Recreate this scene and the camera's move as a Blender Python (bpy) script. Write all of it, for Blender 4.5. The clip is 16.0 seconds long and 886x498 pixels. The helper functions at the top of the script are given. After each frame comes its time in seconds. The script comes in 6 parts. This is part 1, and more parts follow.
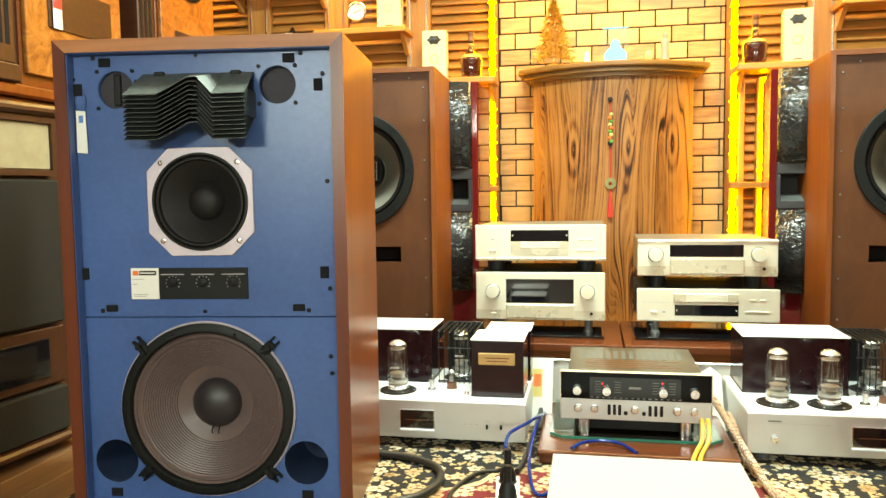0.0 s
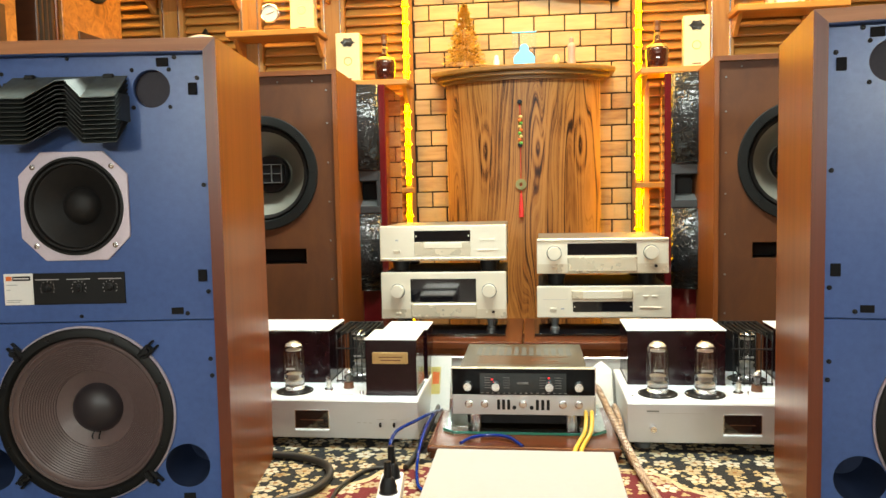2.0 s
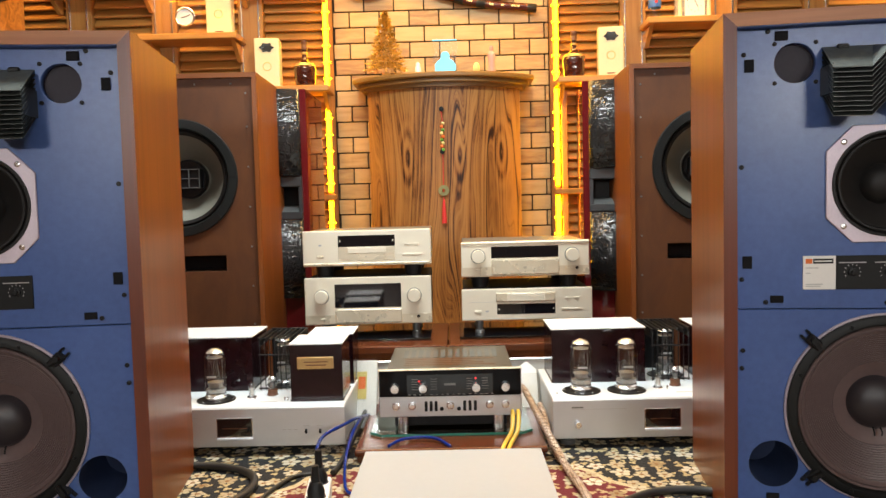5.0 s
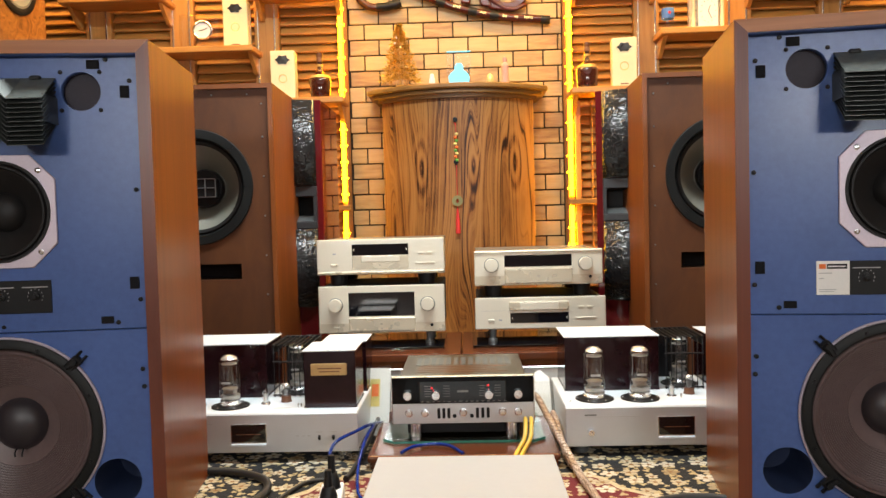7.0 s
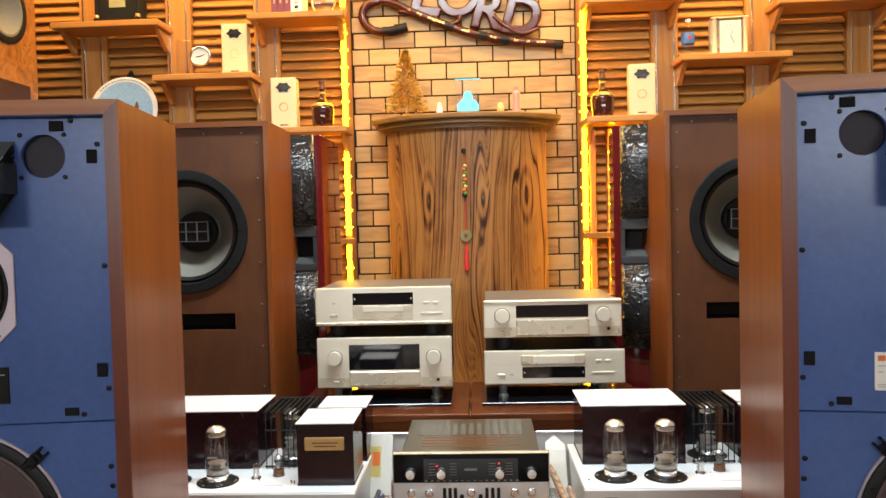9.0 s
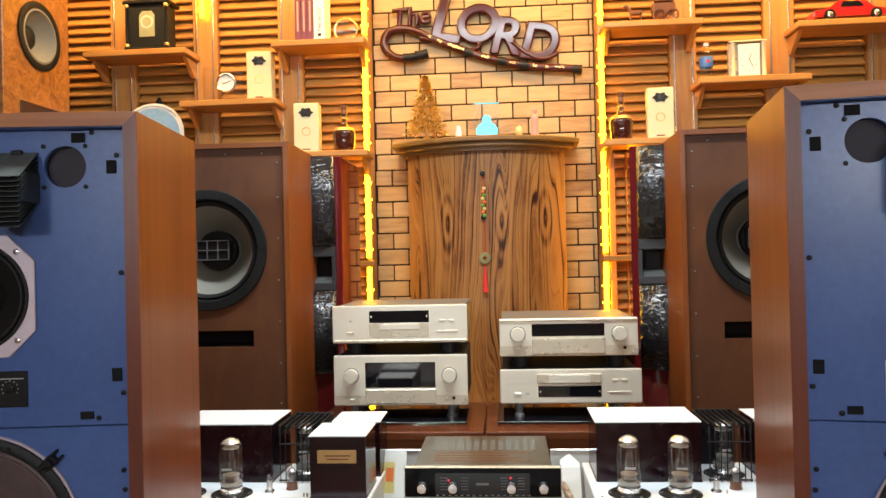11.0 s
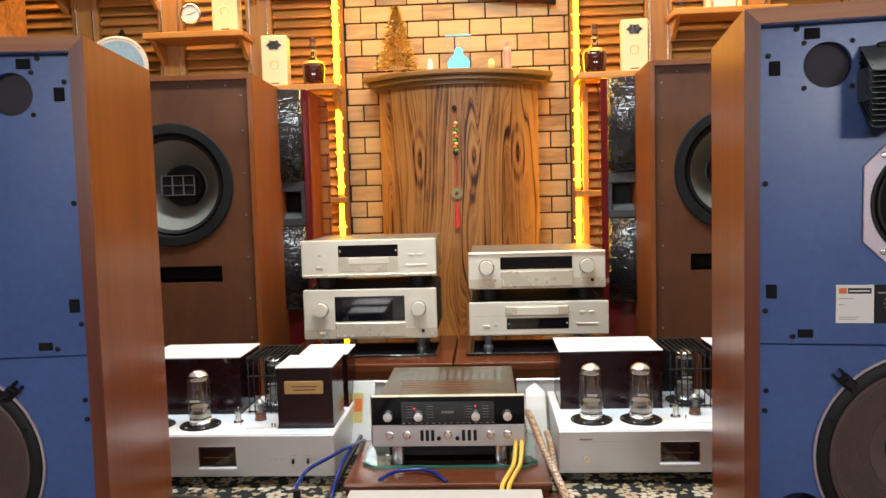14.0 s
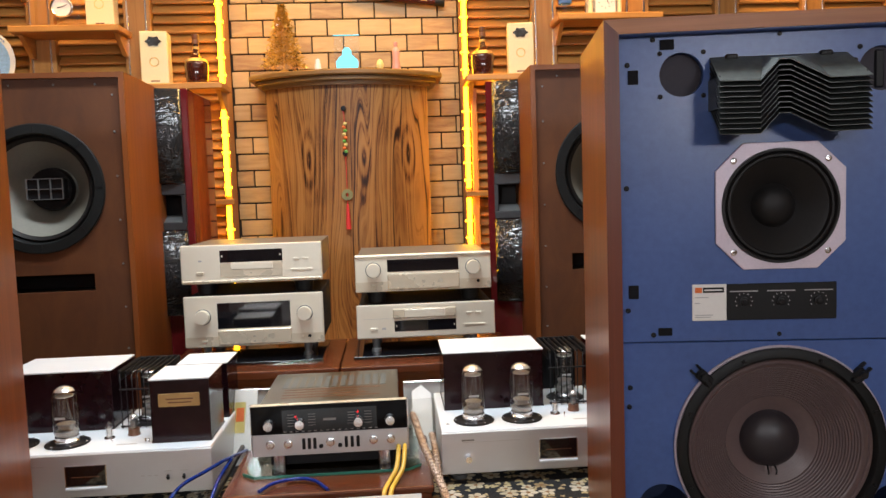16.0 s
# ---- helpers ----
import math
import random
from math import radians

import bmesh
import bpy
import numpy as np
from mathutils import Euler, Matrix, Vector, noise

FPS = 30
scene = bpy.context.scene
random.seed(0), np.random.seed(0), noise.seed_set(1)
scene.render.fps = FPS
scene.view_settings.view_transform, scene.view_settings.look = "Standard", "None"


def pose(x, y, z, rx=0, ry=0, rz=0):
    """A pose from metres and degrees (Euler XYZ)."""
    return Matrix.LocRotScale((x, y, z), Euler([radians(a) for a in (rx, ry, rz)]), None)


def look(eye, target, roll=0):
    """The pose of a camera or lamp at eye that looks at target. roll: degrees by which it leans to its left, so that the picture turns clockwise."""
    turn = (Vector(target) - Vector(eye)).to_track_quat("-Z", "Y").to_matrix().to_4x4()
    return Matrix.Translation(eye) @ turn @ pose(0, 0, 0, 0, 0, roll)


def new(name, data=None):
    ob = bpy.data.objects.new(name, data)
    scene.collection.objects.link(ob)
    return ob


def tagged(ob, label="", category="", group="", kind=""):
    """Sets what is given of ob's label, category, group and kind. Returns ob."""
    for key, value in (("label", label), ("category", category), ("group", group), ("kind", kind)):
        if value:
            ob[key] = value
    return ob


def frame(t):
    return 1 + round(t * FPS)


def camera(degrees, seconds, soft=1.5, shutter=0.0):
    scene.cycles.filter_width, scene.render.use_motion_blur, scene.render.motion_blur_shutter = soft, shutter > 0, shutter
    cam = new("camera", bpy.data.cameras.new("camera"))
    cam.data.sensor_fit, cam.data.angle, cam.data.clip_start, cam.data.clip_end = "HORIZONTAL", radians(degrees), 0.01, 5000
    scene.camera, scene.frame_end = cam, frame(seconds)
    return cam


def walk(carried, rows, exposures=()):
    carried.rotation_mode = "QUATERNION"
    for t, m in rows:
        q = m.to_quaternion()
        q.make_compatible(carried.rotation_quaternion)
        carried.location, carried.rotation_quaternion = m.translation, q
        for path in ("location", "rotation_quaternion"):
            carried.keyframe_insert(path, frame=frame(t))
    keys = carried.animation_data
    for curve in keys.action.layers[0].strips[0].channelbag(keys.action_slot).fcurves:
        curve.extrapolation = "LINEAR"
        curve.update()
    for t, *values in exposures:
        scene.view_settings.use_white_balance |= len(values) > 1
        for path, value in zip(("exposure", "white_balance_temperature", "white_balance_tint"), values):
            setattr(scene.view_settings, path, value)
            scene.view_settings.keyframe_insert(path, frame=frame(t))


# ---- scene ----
cam = camera(60.7, 16.0)
PATH = [
    (0, (0.017, -0.004, 0.717), (-0.3645, 1.951, 0.567), -0.8),
    (0.5, (0.071, 0.0, 0.714), (-0.296, 1.96, 0.561), -1.0),
    (1, (0.13, -0.001, 0.711), (-0.222, 1.961, 0.556), -1.1),
    (1.5, (0.158, -0.015, 0.714), (-0.161, 1.953, 0.559), -1.1),
    (2, (0.172, -0.019, 0.718), (-0.067, 1.96, 0.567), -1.2),
    (2.5, (0.178, -0.02, 0.718), (0.002, 1.967, 0.577), -1.3),
    (3, (0.178, -0.018, 0.716), (0.054, 1.974, 0.583), -1.4),
    (3.5, (0.178, -0.015, 0.704), (0.095, 1.979, 0.575), -1.4),
    (4, (0.172, -0.015, 0.697), (0.12, 1.981, 0.571), -1.4),
    (6.3, (0.153, -0.031, 0.68), (0.127, 1.966, 0.575), -1.5),
    (6.5, (0.157, -0.033, 0.681), (0.114, 1.964, 0.582), -1.5),
    (7, (0.164, -0.029, 0.669), (0.095, 1.968, 0.584), -1.5),
    (7.5, (0.158, -0.02, 0.666), (0.072, 1.976, 0.584), -1.4),
    (8, (0.164, 0.024, 0.698), (0.074, 2.02, 0.618), -1.5),
    (8.5, (0.173, 0.114, 0.754), (0.079, 2.11, 0.674), -1.4),
    (9, (0.168, 0.161, 0.81), (0.075, 2.158, 0.741), -1.4),
    (9.2, (0.166, 0.174, 0.823), (0.074, 2.171, 0.77), -1.4),
    (11.3, (0.22, 0.14, 0.756), (0.054, 2.133, 0.773), -1.3),
    (11.5, (0.227, 0.142, 0.753), (0.063, 2.136, 0.757), -1.3),
    (12, (0.225, 0.145, 0.749), (0.067, 2.138, 0.72), -1.4),
    (12.5, (0.227, 0.146, 0.742), (0.076, 2.139, 0.683), -1.5),
    (13, (0.236, 0.147, 0.737), (0.095, 2.14, 0.644), -1.5),
    (13.5, (0.235, 0.148, 0.735), (0.104, 2.14, 0.614), -1.5),
    (14, (0.249, 0.151, 0.74), (0.132, 2.142, 0.598), -1.6),
    (14.5, (0.276, 0.154, 0.746), (0.199, 2.146, 0.594), -1.7),
    (15, (0.289, 0.153, 0.75), (0.28, 2.147, 0.596), -1.7),
    (15.5, (0.309, 0.158, 0.752), (0.372, 2.151, 0.598), -1.9),
    (16, (0.313, 0.159, 0.753), (0.446, 2.148, 0.598), -1.9),
]
EXPOSURES = [(0, 0.88, 7600, -8), (1.0, 0.77, 7450, -5), (2.0, 0.45, 7250, 3), (3.5, 0.17, 7150, 11), (7.0, 0.10, 6950, 13), (9.0, 0.0, 6750, 12), (12.5, 0.0, 6650, 13), (14.0, 0.0, 6650, 14), (16.0, -0.20, 6650, 17)]
LED_POWER = 22.0
walk(cam, [(t, look(eye, target, roll)) for t, eye, target, roll in PATH], EXPOSURES)

# ---- light ----
world = bpy.data.worlds.new("room_air")
scene.world = world
world.use_nodes = True
world.node_tree.nodes["Background"].inputs[0].default_value = (0.9, 0.85, 0.8, 1)
world.node_tree.nodes["Background"].inputs[1].default_value = 0.005


def area_lamp(name, loc, sx, sy, power, colour):
    data = bpy.data.lights.new(name, "AREA")
    data.shape, data.size, data.size_y, data.energy, data.color = "RECTANGLE", sx, sy, power, colour
    ob = new(name, data)
    ob.location = loc
    return ob


LAMP_WHITE = (0.88, 0.95, 0.99)
# Unseen panels added behind the camera; the lens shadows set their direction.
ADDED_FRONT_LAMPS = ((-0.90, -2.5, 1.45), (1.62, -2.5, 1.45))
for lx, ly, lz in ADDED_FRONT_LAMPS:
    area_lamp("ceiling_lamp_light", (lx, ly + 0.002, lz - 0.002), 0.7, 0.29, 36, LAMP_WHITE).rotation_euler = (math.radians(84), 0, 0)
area_lamp("ceiling_lamp_light", (0.1, 2.0, 2.52), 1.6, 0.3, 84, (0.80, 0.94, 1.0))
# Unseen panel added behind the camera as weak fill.
area_lamp("ceiling_lamp_light", (0.1, -1.5, 2.52), 1.6, 0.3, 12, LAMP_WHITE)
area_lamp("cove_lamp_light", (0.1, 3.50, 2.52), 5.0, 0.12, 98, (1.0, 0.63, 0.22))


# ---- materials ----
def material(name):
    m = bpy.data.materials.new(name)
    m.use_nodes = True
    nt = m.node_tree
    return m, nt, nt.nodes["Principled BSDF"]


def node(nt, kind, **values):
    n = nt.nodes.new(kind)
    for k, v in values.items():
        n.inputs[k].default_value = v
    return n


def ramp(nt, fac, stops):
    r = nt.nodes.new("ShaderNodeValToRGB")
    el = r.color_ramp.elements
    while len(el) < len(stops):
        el.new(0.5)
    for e, (p, c) in zip(el, stops):
        e.position, e.color = p, (*c, 1)
    nt.links.new(fac, r.inputs[0])
    return r.outputs[0]


def coords(nt, scale=(1, 1, 1), rot=(0, 0, 0)):
    tc = nt.nodes.new("ShaderNodeTexCoord")
    mp = nt.nodes.new("ShaderNodeMapping")
    mp.inputs["Scale"].default_value = scale
    mp.inputs["Rotation"].default_value = rot
    nt.links.new(tc.outputs["Object"], mp.inputs["Vector"])
    return mp.outputs["Vector"]


def noise_tex(nt, vec, scale, detail=4, rough=0.55, distortion=0.0):
    n = node(nt, "ShaderNodeTexNoise", Scale=scale, Detail=detail, Roughness=rough, Distortion=distortion)
    nt.links.new(vec, n.inputs["Vector"])
    return n.outputs["Fac"]


def mix(nt, fac, a, b, blend="MIX"):
    m = nt.nodes.new("ShaderNodeMix")
    m.data_type, m.blend_type = "RGBA", blend
    for sock, v in ((m.inputs[0], fac), (m.inputs[6], a), (m.inputs[7], b)):
        if isinstance(v, bpy.types.NodeSocket):
            nt.links.new(v, sock)
        elif isinstance(v, tuple):
            sock.default_value = (*v, 1)
        else:
            sock.default_value = v
    return m.outputs[2]


def math_node(nt, op, a, b=0.0):
    m = nt.nodes.new("ShaderNodeMath")
    m.operation = op
    for sock, v in ((m.inputs[0], a), (m.inputs[1], b)):
        if isinstance(v, bpy.types.NodeSocket):
            nt.links.new(v, sock)
        else:
            sock.default_value = v
    return m.outputs[0]


def relief(nt, bsdf, height, strength=0.2, distance=0.002):
    b = node(nt, "ShaderNodeBump", Strength=strength, Distance=distance)
    nt.links.new(height, b.inputs["Height"])
    nt.links.new(b.outputs[0], bsdf.inputs["Normal"])


def plain(name, colour, rough=0.5, metal=0.0, vary=0.12, scale=18.0, bump=0.06, coat=0.0):
    """Paint, plastic or metal: two scales of mottling and a fine relief."""
    m, nt, b = material(name)
    v = coords(nt)
    fine, wide = noise_tex(nt, v, scale * 9, 3), noise_tex(nt, v, scale * 0.35, 3)
    both = math_node(nt, "ADD", math_node(nt, "MULTIPLY", fine, 0.4), math_node(nt, "MULTIPLY", wide, 0.6))
    lo, hi = tuple(c * (1 - vary) for c in colour), tuple(min(1, c * (1 + vary)) for c in colour)
    nt.links.new(ramp(nt, both, [(0.3, lo), (0.7, hi)]), b.inputs["Base Color"])
    nt.links.new(math_node(nt, "MULTIPLY_ADD", wide, 0.12), b.inputs["Roughness"])
    b.inputs["Roughness"].links[0].from_node.inputs[2].default_value = max(0.02, rough - 0.06)
    b.inputs["Metallic"].default_value = metal
    b.inputs["Coat Weight"].default_value = coat
    if bump:
        relief(nt, b, fine, bump, 0.001)
    return m


def timber(name, dark, light, grain=(40, 40, 1.6), rough=0.42, contrast=0.22, vary=0.15, coat=0.0):
    """Straight-grained wood; the grain runs along the axis with the smallest scale."""
    m, nt, b = material(name)
    v = coords(nt, grain)
    g = noise_tex(nt, v, 1.6, 6, 0.62, 0.5)
    w = noise_tex(nt, coords(nt, tuple(max(0.8, s * 0.07) for s in grain)), 1.5, 2)
    info = nt.nodes.new("ShaderNodeObjectInfo")
    base = ramp(nt, g, [(0.5 - contrast, dark), (0.5 + contrast, light)])
    tone = math_node(nt, "ADD", math_node(nt, "MULTIPLY", w, vary * 2.2), math_node(nt, "MULTIPLY", info.outputs["Random"], vary))
    tone = math_node(nt, "ADD", tone, 1 - vary * 1.6)
    col = nt.nodes.new("ShaderNodeHueSaturation")
    nt.links.new(base, col.inputs["Color"])
    nt.links.new(tone, col.inputs["Value"])
    nt.links.new(col.outputs[0], b.inputs["Base Color"])
    b.inputs["Roughness"].default_value = rough
    b.inputs["Coat Weight"].default_value = coat
    relief(nt, b, g, 0.12, 0.0015)
    return m


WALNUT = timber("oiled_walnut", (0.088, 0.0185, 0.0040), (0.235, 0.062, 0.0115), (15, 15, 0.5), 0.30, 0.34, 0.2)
# Grain across; the paler tone bakes in the light on the top boards.
WALNUT_X_LIT = timber("oiled_walnut_across", (0.29, 0.10, 0.034), (0.50, 0.205, 0.078), (0.8, 26, 26), 0.44, 0.22, 0.15)
WALNUT_RIM = timber("oiled_walnut_rim", (0.090, 0.019, 0.008), (0.180, 0.042, 0.016), (13, 13, 0.6), 0.36, 0.22, 0.15)
TEAK = timber("orange_veneer", (0.135, 0.032, 0.005), (0.265, 0.075, 0.013), (11, 11, 0.5), 0.42, 0.34, 0.15)
BROWN_PLY = timber("brown_ply", (0.060, 0.016, 0.0036), (0.135, 0.042, 0.009), (7, 7, 3.0), 0.58, 0.32, 0.3)
PINE = timber("varnished_pine", (0.34, 0.135, 0.028), (0.58, 0.29, 0.075), (22, 3.0, 22), 0.4, 0.3, 0.2)
MOULDING = timber("aged_pine_moulding", (0.17, 0.080, 0.020), (0.32, 0.165, 0.046), (1.6, 24, 24), 0.42, 0.3, 0.2)
PINE_X = timber("varnished_pine_across", (0.33, 0.125, 0.026), (0.60, 0.30, 0.080), (1.6, 24, 24), 0.4, 0.3, 0.25)
PINE_Z = timber("varnished_pine_upright", (0.36, 0.145, 0.032), (0.60, 0.30, 0.085), (24, 24, 1.4), 0.4, 0.3, 0.2)
MAHOGANY = timber("mahogany_veneer", (0.075, 0.018, 0.007), (0.155, 0.040, 0.013), (0.8, 14, 14), 0.24, 0.3, 0.12)
OLD_WOOD = timber("old_walnut_console", (0.026, 0.008, 0.003), (0.066, 0.021, 0.007), (20, 1.2, 20), 0.45, 0.3, 0.12)
PLANK = timber("floor_plank", (0.09, 0.042, 0.02), (0.21, 0.12, 0.062), (14, 1.0, 14), 0.4, 0.28, 0.3)
BLUE = plain("blue_baffle_paint", (0.054, 0.108, 0.300), 0.33, 0, 0.18, 9, 0.25)
BLACK = plain("black_plastic", (0.008, 0.008, 0.009), 0.45, 0, 0.2)
FELT_OR_SHADE = plain("black_fabric_tape", (0.010, 0.010, 0.012), 0.95, 0, 0.3, 60, 0.5)
# Port blue is darkened to carry the shade inside the tube.
PORT_SHADE = plain("navy_port_tube", (0.022, 0.038, 0.095), 0.6, 0, 0.2)
RING_BLACK = plain("black_gloss_ring", (0.011, 0.0125, 0.0125), 0.45, 0, 0.2, 20, 0.1)
GASKET = plain("dark_gasket", (0.007, 0.0075, 0.008), 0.5, 0, 0.2, 30, 0.3)
CONE_DARK = plain("dark_paper_cone", (0.011, 0.010, 0.010), 0.5, 0, 0.25, 14, 0.2)
CONE_GREY = plain("grey_paper_cone", (0.125, 0.085, 0.083), 0.36, 0, 0.16, 10, 0.35)
CONE_PALE = plain("pale_paper_cone", (0.20, 0.195, 0.165), 0.7, 0, 0.12, 10, 0.3)
DUST_CAP = plain("dust_cap", (0.024, 0.019, 0.023), 0.42, 0, 0.15, 30, 0.15)
CAST_ALU = plain("cast_aluminium", (0.60, 0.52, 0.59), 0.45, 0.25, 0.12, 25, 0.3)
LENS = plain("black_lens_plate", (0.020, 0.023, 0.022), 0.38, 0.3, 0.5, 8, 0.1)
# Lens colour raised for the top plate, as light from above brightens it.
LENS_TOP = plain("worn_lens_plate", (0.075, 0.085, 0.078), 0.5, 0.1, 0.6, 9, 0.1)
GREY_COVER = plain("grey_cover", (0.036, 0.032, 0.042), 0.6, 0, 0.12)
WHITE_CARD = plain("white_card", (0.78, 0.77, 0.74), 0.6, 0, 0.04)
ORANGE = plain("orange_print", (0.75, 0.16, 0.03), 0.6, 0, 0.05)
RED = plain("red_print", (0.6, 0.03, 0.03), 0.6, 0, 0.1)
GREY_PRINT = plain("grey_print", (0.42, 0.42, 0.42), 0.6, 0, 0.05)
CHAMPAGNE = plain("champagne_aluminium", (0.76, 0.70, 0.57), 0.34, 0.25, 0.04, 30, 0.05)
CHAMPAGNE_DARK = plain("champagne_flap", (0.66, 0.58, 0.44), 0.28, 0.35, 0.04, 30, 0.05)
SILVER = plain("silver_panel", (0.62, 0.64, 0.665), 0.36, 0.5, 0.04, 40, 0.06)
STEEL_LID = plain("grey_steel_lid", (0.20, 0.21, 0.21), 0.4, 0.6, 0.1, 20, 0.06)
# White metal; on the amplifier covers its white carries the lamp reflections.
WHITE_OR_SHEEN = plain("white_metal_cap", (0.78, 0.83, 0.87), 0.35, 0.1, 0.03, 20, 0.04)
CREAM_LID = plain("cream_lid", (0.385, 0.405, 0.415), 0.42, 0.1, 0.03, 8, 0.05)
CHROME = plain("chrome", (0.80, 0.81, 0.83), 0.24, 1.0, 0.05, 20, 0.0)
MAROON = plain("dark_maroon_lacquer", (0.016, 0.005, 0.007), 0.16, 0, 0.3, 5, 0.0, 0.0)
MAROON.node_tree.nodes["Principled BSDF"].inputs["Specular IOR Level"].default_value = 0.3
RED_LACQUER = plain("red_lacquer", (0.12, 0.008, 0.010), 0.02, 0, 0.15, 5, 0.0, 0.8)
RED_LACQUER.node_tree.nodes["Principled BSDF"].inputs["Coat Roughness"].default_value = 0.01
BRASS = plain("brass_plate", (0.60, 0.41, 0.19), 0.35, 0.8, 0.1, 30, 0.1)
BLACK_GLASS = plain("black_display_glass", (0.006, 0.006, 0.008), 0.06, 0, 0.1, 5, 0.0, 0.5)
WALL_PAINT = plain("warm_wall_paint", (0.19, 0.11, 0.055), 0.8, 0, 0.06, 5, 0.2)
CEILING_PAINT = plain("white_ceiling_paint", (0.78, 0.77, 0.74), 0.85, 0, 0.04, 5, 0.2)
MORTAR = plain("dark_joint", (0.020, 0.014, 0.010), 0.9, 0, 0.3, 40, 0.4)
CREAM_CLOTH = plain("cream_grille_cloth", (0.30, 0.25, 0.15), 0.9, 0, 0.2, 60, 0.5)
BROWN_CLOTH = plain("brown_grille_cloth", (0.010, 0.008, 0.005), 0.95, 0, 0.3, 60, 0.6)
BLUE_CABLE = plain("blue_cable", (0.001, 0.020, 0.17), 0.10, 0, 0.25, 60, 0.3)
BLACK_CABLE = plain("black_rubber", (0.012, 0.012, 0.012), 0.5, 0, 0.2, 40, 0.2)
YELLOW_CABLE = plain("yellow_cable", (0.70, 0.42, 0.05), 0.4, 0, 0.15, 60, 0.2)


def braid():
    """Plaited cable sleeve: pale strands with dark gaps."""
    m, nt, b = material("tan_braided_cable")
    weave = node(nt, "ShaderNodeTexVoronoi", Scale=1.0, Randomness=0.35)
    nt.links.new(coords(nt, (230, 120, 170)), weave.inputs["Vector"])
    tone = noise_tex(nt, coords(nt), 22, 2)
    pale = ramp(nt, tone, [(0.35, (0.44, 0.29, 0.19)), (0.65, (0.62, 0.50, 0.42))])
    nt.links.new(mix(nt, ramp(nt, weave.outputs["Distance"], [(0.35, (0, 0, 0)), (0.65, (1, 1, 1))]), pale, (0.12, 0.065, 0.035)), b.inputs["Base Color"])
    b.inputs["Roughness"].default_value = 0.4
    relief(nt, b, weave.outputs["Distance"], 0.6, -0.002)
    return m


TAN_CABLE = braid()
TREE_GOLD = plain("gold_tinsel", (0.62, 0.37, 0.06), 0.28, 0.45, 0.4, 60, 0.2)
WHISKY = plain("brown_glazed_bottle", (0.045, 0.010, 0.006), 0.08, 0, 0.3, 10, 0.0, 0.8)
GOLD = plain("gold_trim", (0.75, 0.50, 0.18), 0.3, 0.8, 0.1, 30, 0.05)
CREAM_BOX = plain("cream_gift_box", (0.72, 0.62, 0.38), 0.5, 0, 0.05, 10, 0.05)
CARVED = plain("carved_brown_lacquer", (0.060, 0.010, 0.006), 0.16, 0, 0.3, 8, 0.06, 0.0)
CARVED.node_tree.nodes["Principled BSDF"].inputs["Specular IOR Level"].default_value = 0.4
for rubber in (GASKET, CONE_DARK, RING_BLACK, BLACK, FELT_OR_SHADE, GREY_COVER):
    rubber.node_tree.nodes["Principled BSDF"].inputs["Specular IOR Level"].default_value = 0.25
PORCELAIN = plain("glazed_porcelain", (0.75, 0.72, 0.66), 0.15, 0, 0.08)
PINK = plain("pink_glaze", (0.62, 0.30, 0.24), 0.35, 0, 0.12)
PALE_YELLOW = plain("pale_yellow_glaze", (0.72, 0.60, 0.22), 0.3, 0, 0.1)
PALE_DIAL = plain("pale_green_dial", (0.42, 0.44, 0.26), 0.35, 0.2, 0.3, 40)
OLD_JADE = plain("old_jade", (0.20, 0.19, 0.07), 0.35, 0, 0.3, 30)
GREEN = plain("green_bead", (0.10, 0.36, 0.06), 0.3, 0, 0.2)
BLUE_PRINT = plain("blue_print", (0.08, 0.20, 0.50), 0.4, 0, 0.3, 20)
SKY_PRINT = plain("sky_blue_print", (0.25, 0.45, 0.70), 0.35, 0, 0.35, 12)
PURPLE = plain("purple_book_cloth", (0.16, 0.04, 0.08), 0.6, 0, 0.15)
TOY_RED = plain("red_toy_paint", (0.45, 0.02, 0.02), 0.2, 0, 0.1, 10, 0.0, 0.6)
VALVE_METAL = plain("valve_getter", (0.72, 0.72, 0.72), 0.25, 0.7, 0.2, 60)
ANODE = plain("grey_anode", (0.42, 0.41, 0.39), 0.35, 0.5, 0.4, 60)
VENT_GREY = plain("grey_vent_slot", (0.10, 0.115, 0.115), 0.35, 0.2, 0.15)
PEWTER = plain("dark_pewter_emblem", (0.035, 0.032, 0.030), 0.16, 0.5, 0.6, 70, 1.0)
# Grey of the display glass is a reflection put into its colour.
DISPLAY_SHEEN = plain("smoked_display_glass", (0.020, 0.024, 0.028), 0.2, 0, 0.2, 10, 0.0)
FRONT_GREY = plain("dark_grey_tower_front", (0.030, 0.031, 0.033), 0.4, 0, 0.2, 20, 0.1)
PANEL_GLASS = plain("black_panel_glass", (0.005, 0.005, 0.006), 0.1, 0, 0.1, 5, 0.0)
PANEL_GLASS.node_tree.nodes["Principled BSDF"].inputs["Specular IOR Level"].default_value = 0.12
BRONZE_LID = plain("bronze_grey_lid", (0.13, 0.115, 0.085), 0.3, 0.7, 0.15, 20, 0.05)
BROWN_BASE = plain("brown_valve_base", (0.14, 0.05, 0.02), 0.4, 0, 0.2)
GREEN_GLASS = plain("green_glass_edge", (0.03, 0.22, 0.16), 0.08, 0, 0.1, 10, 0.0, 0.5)


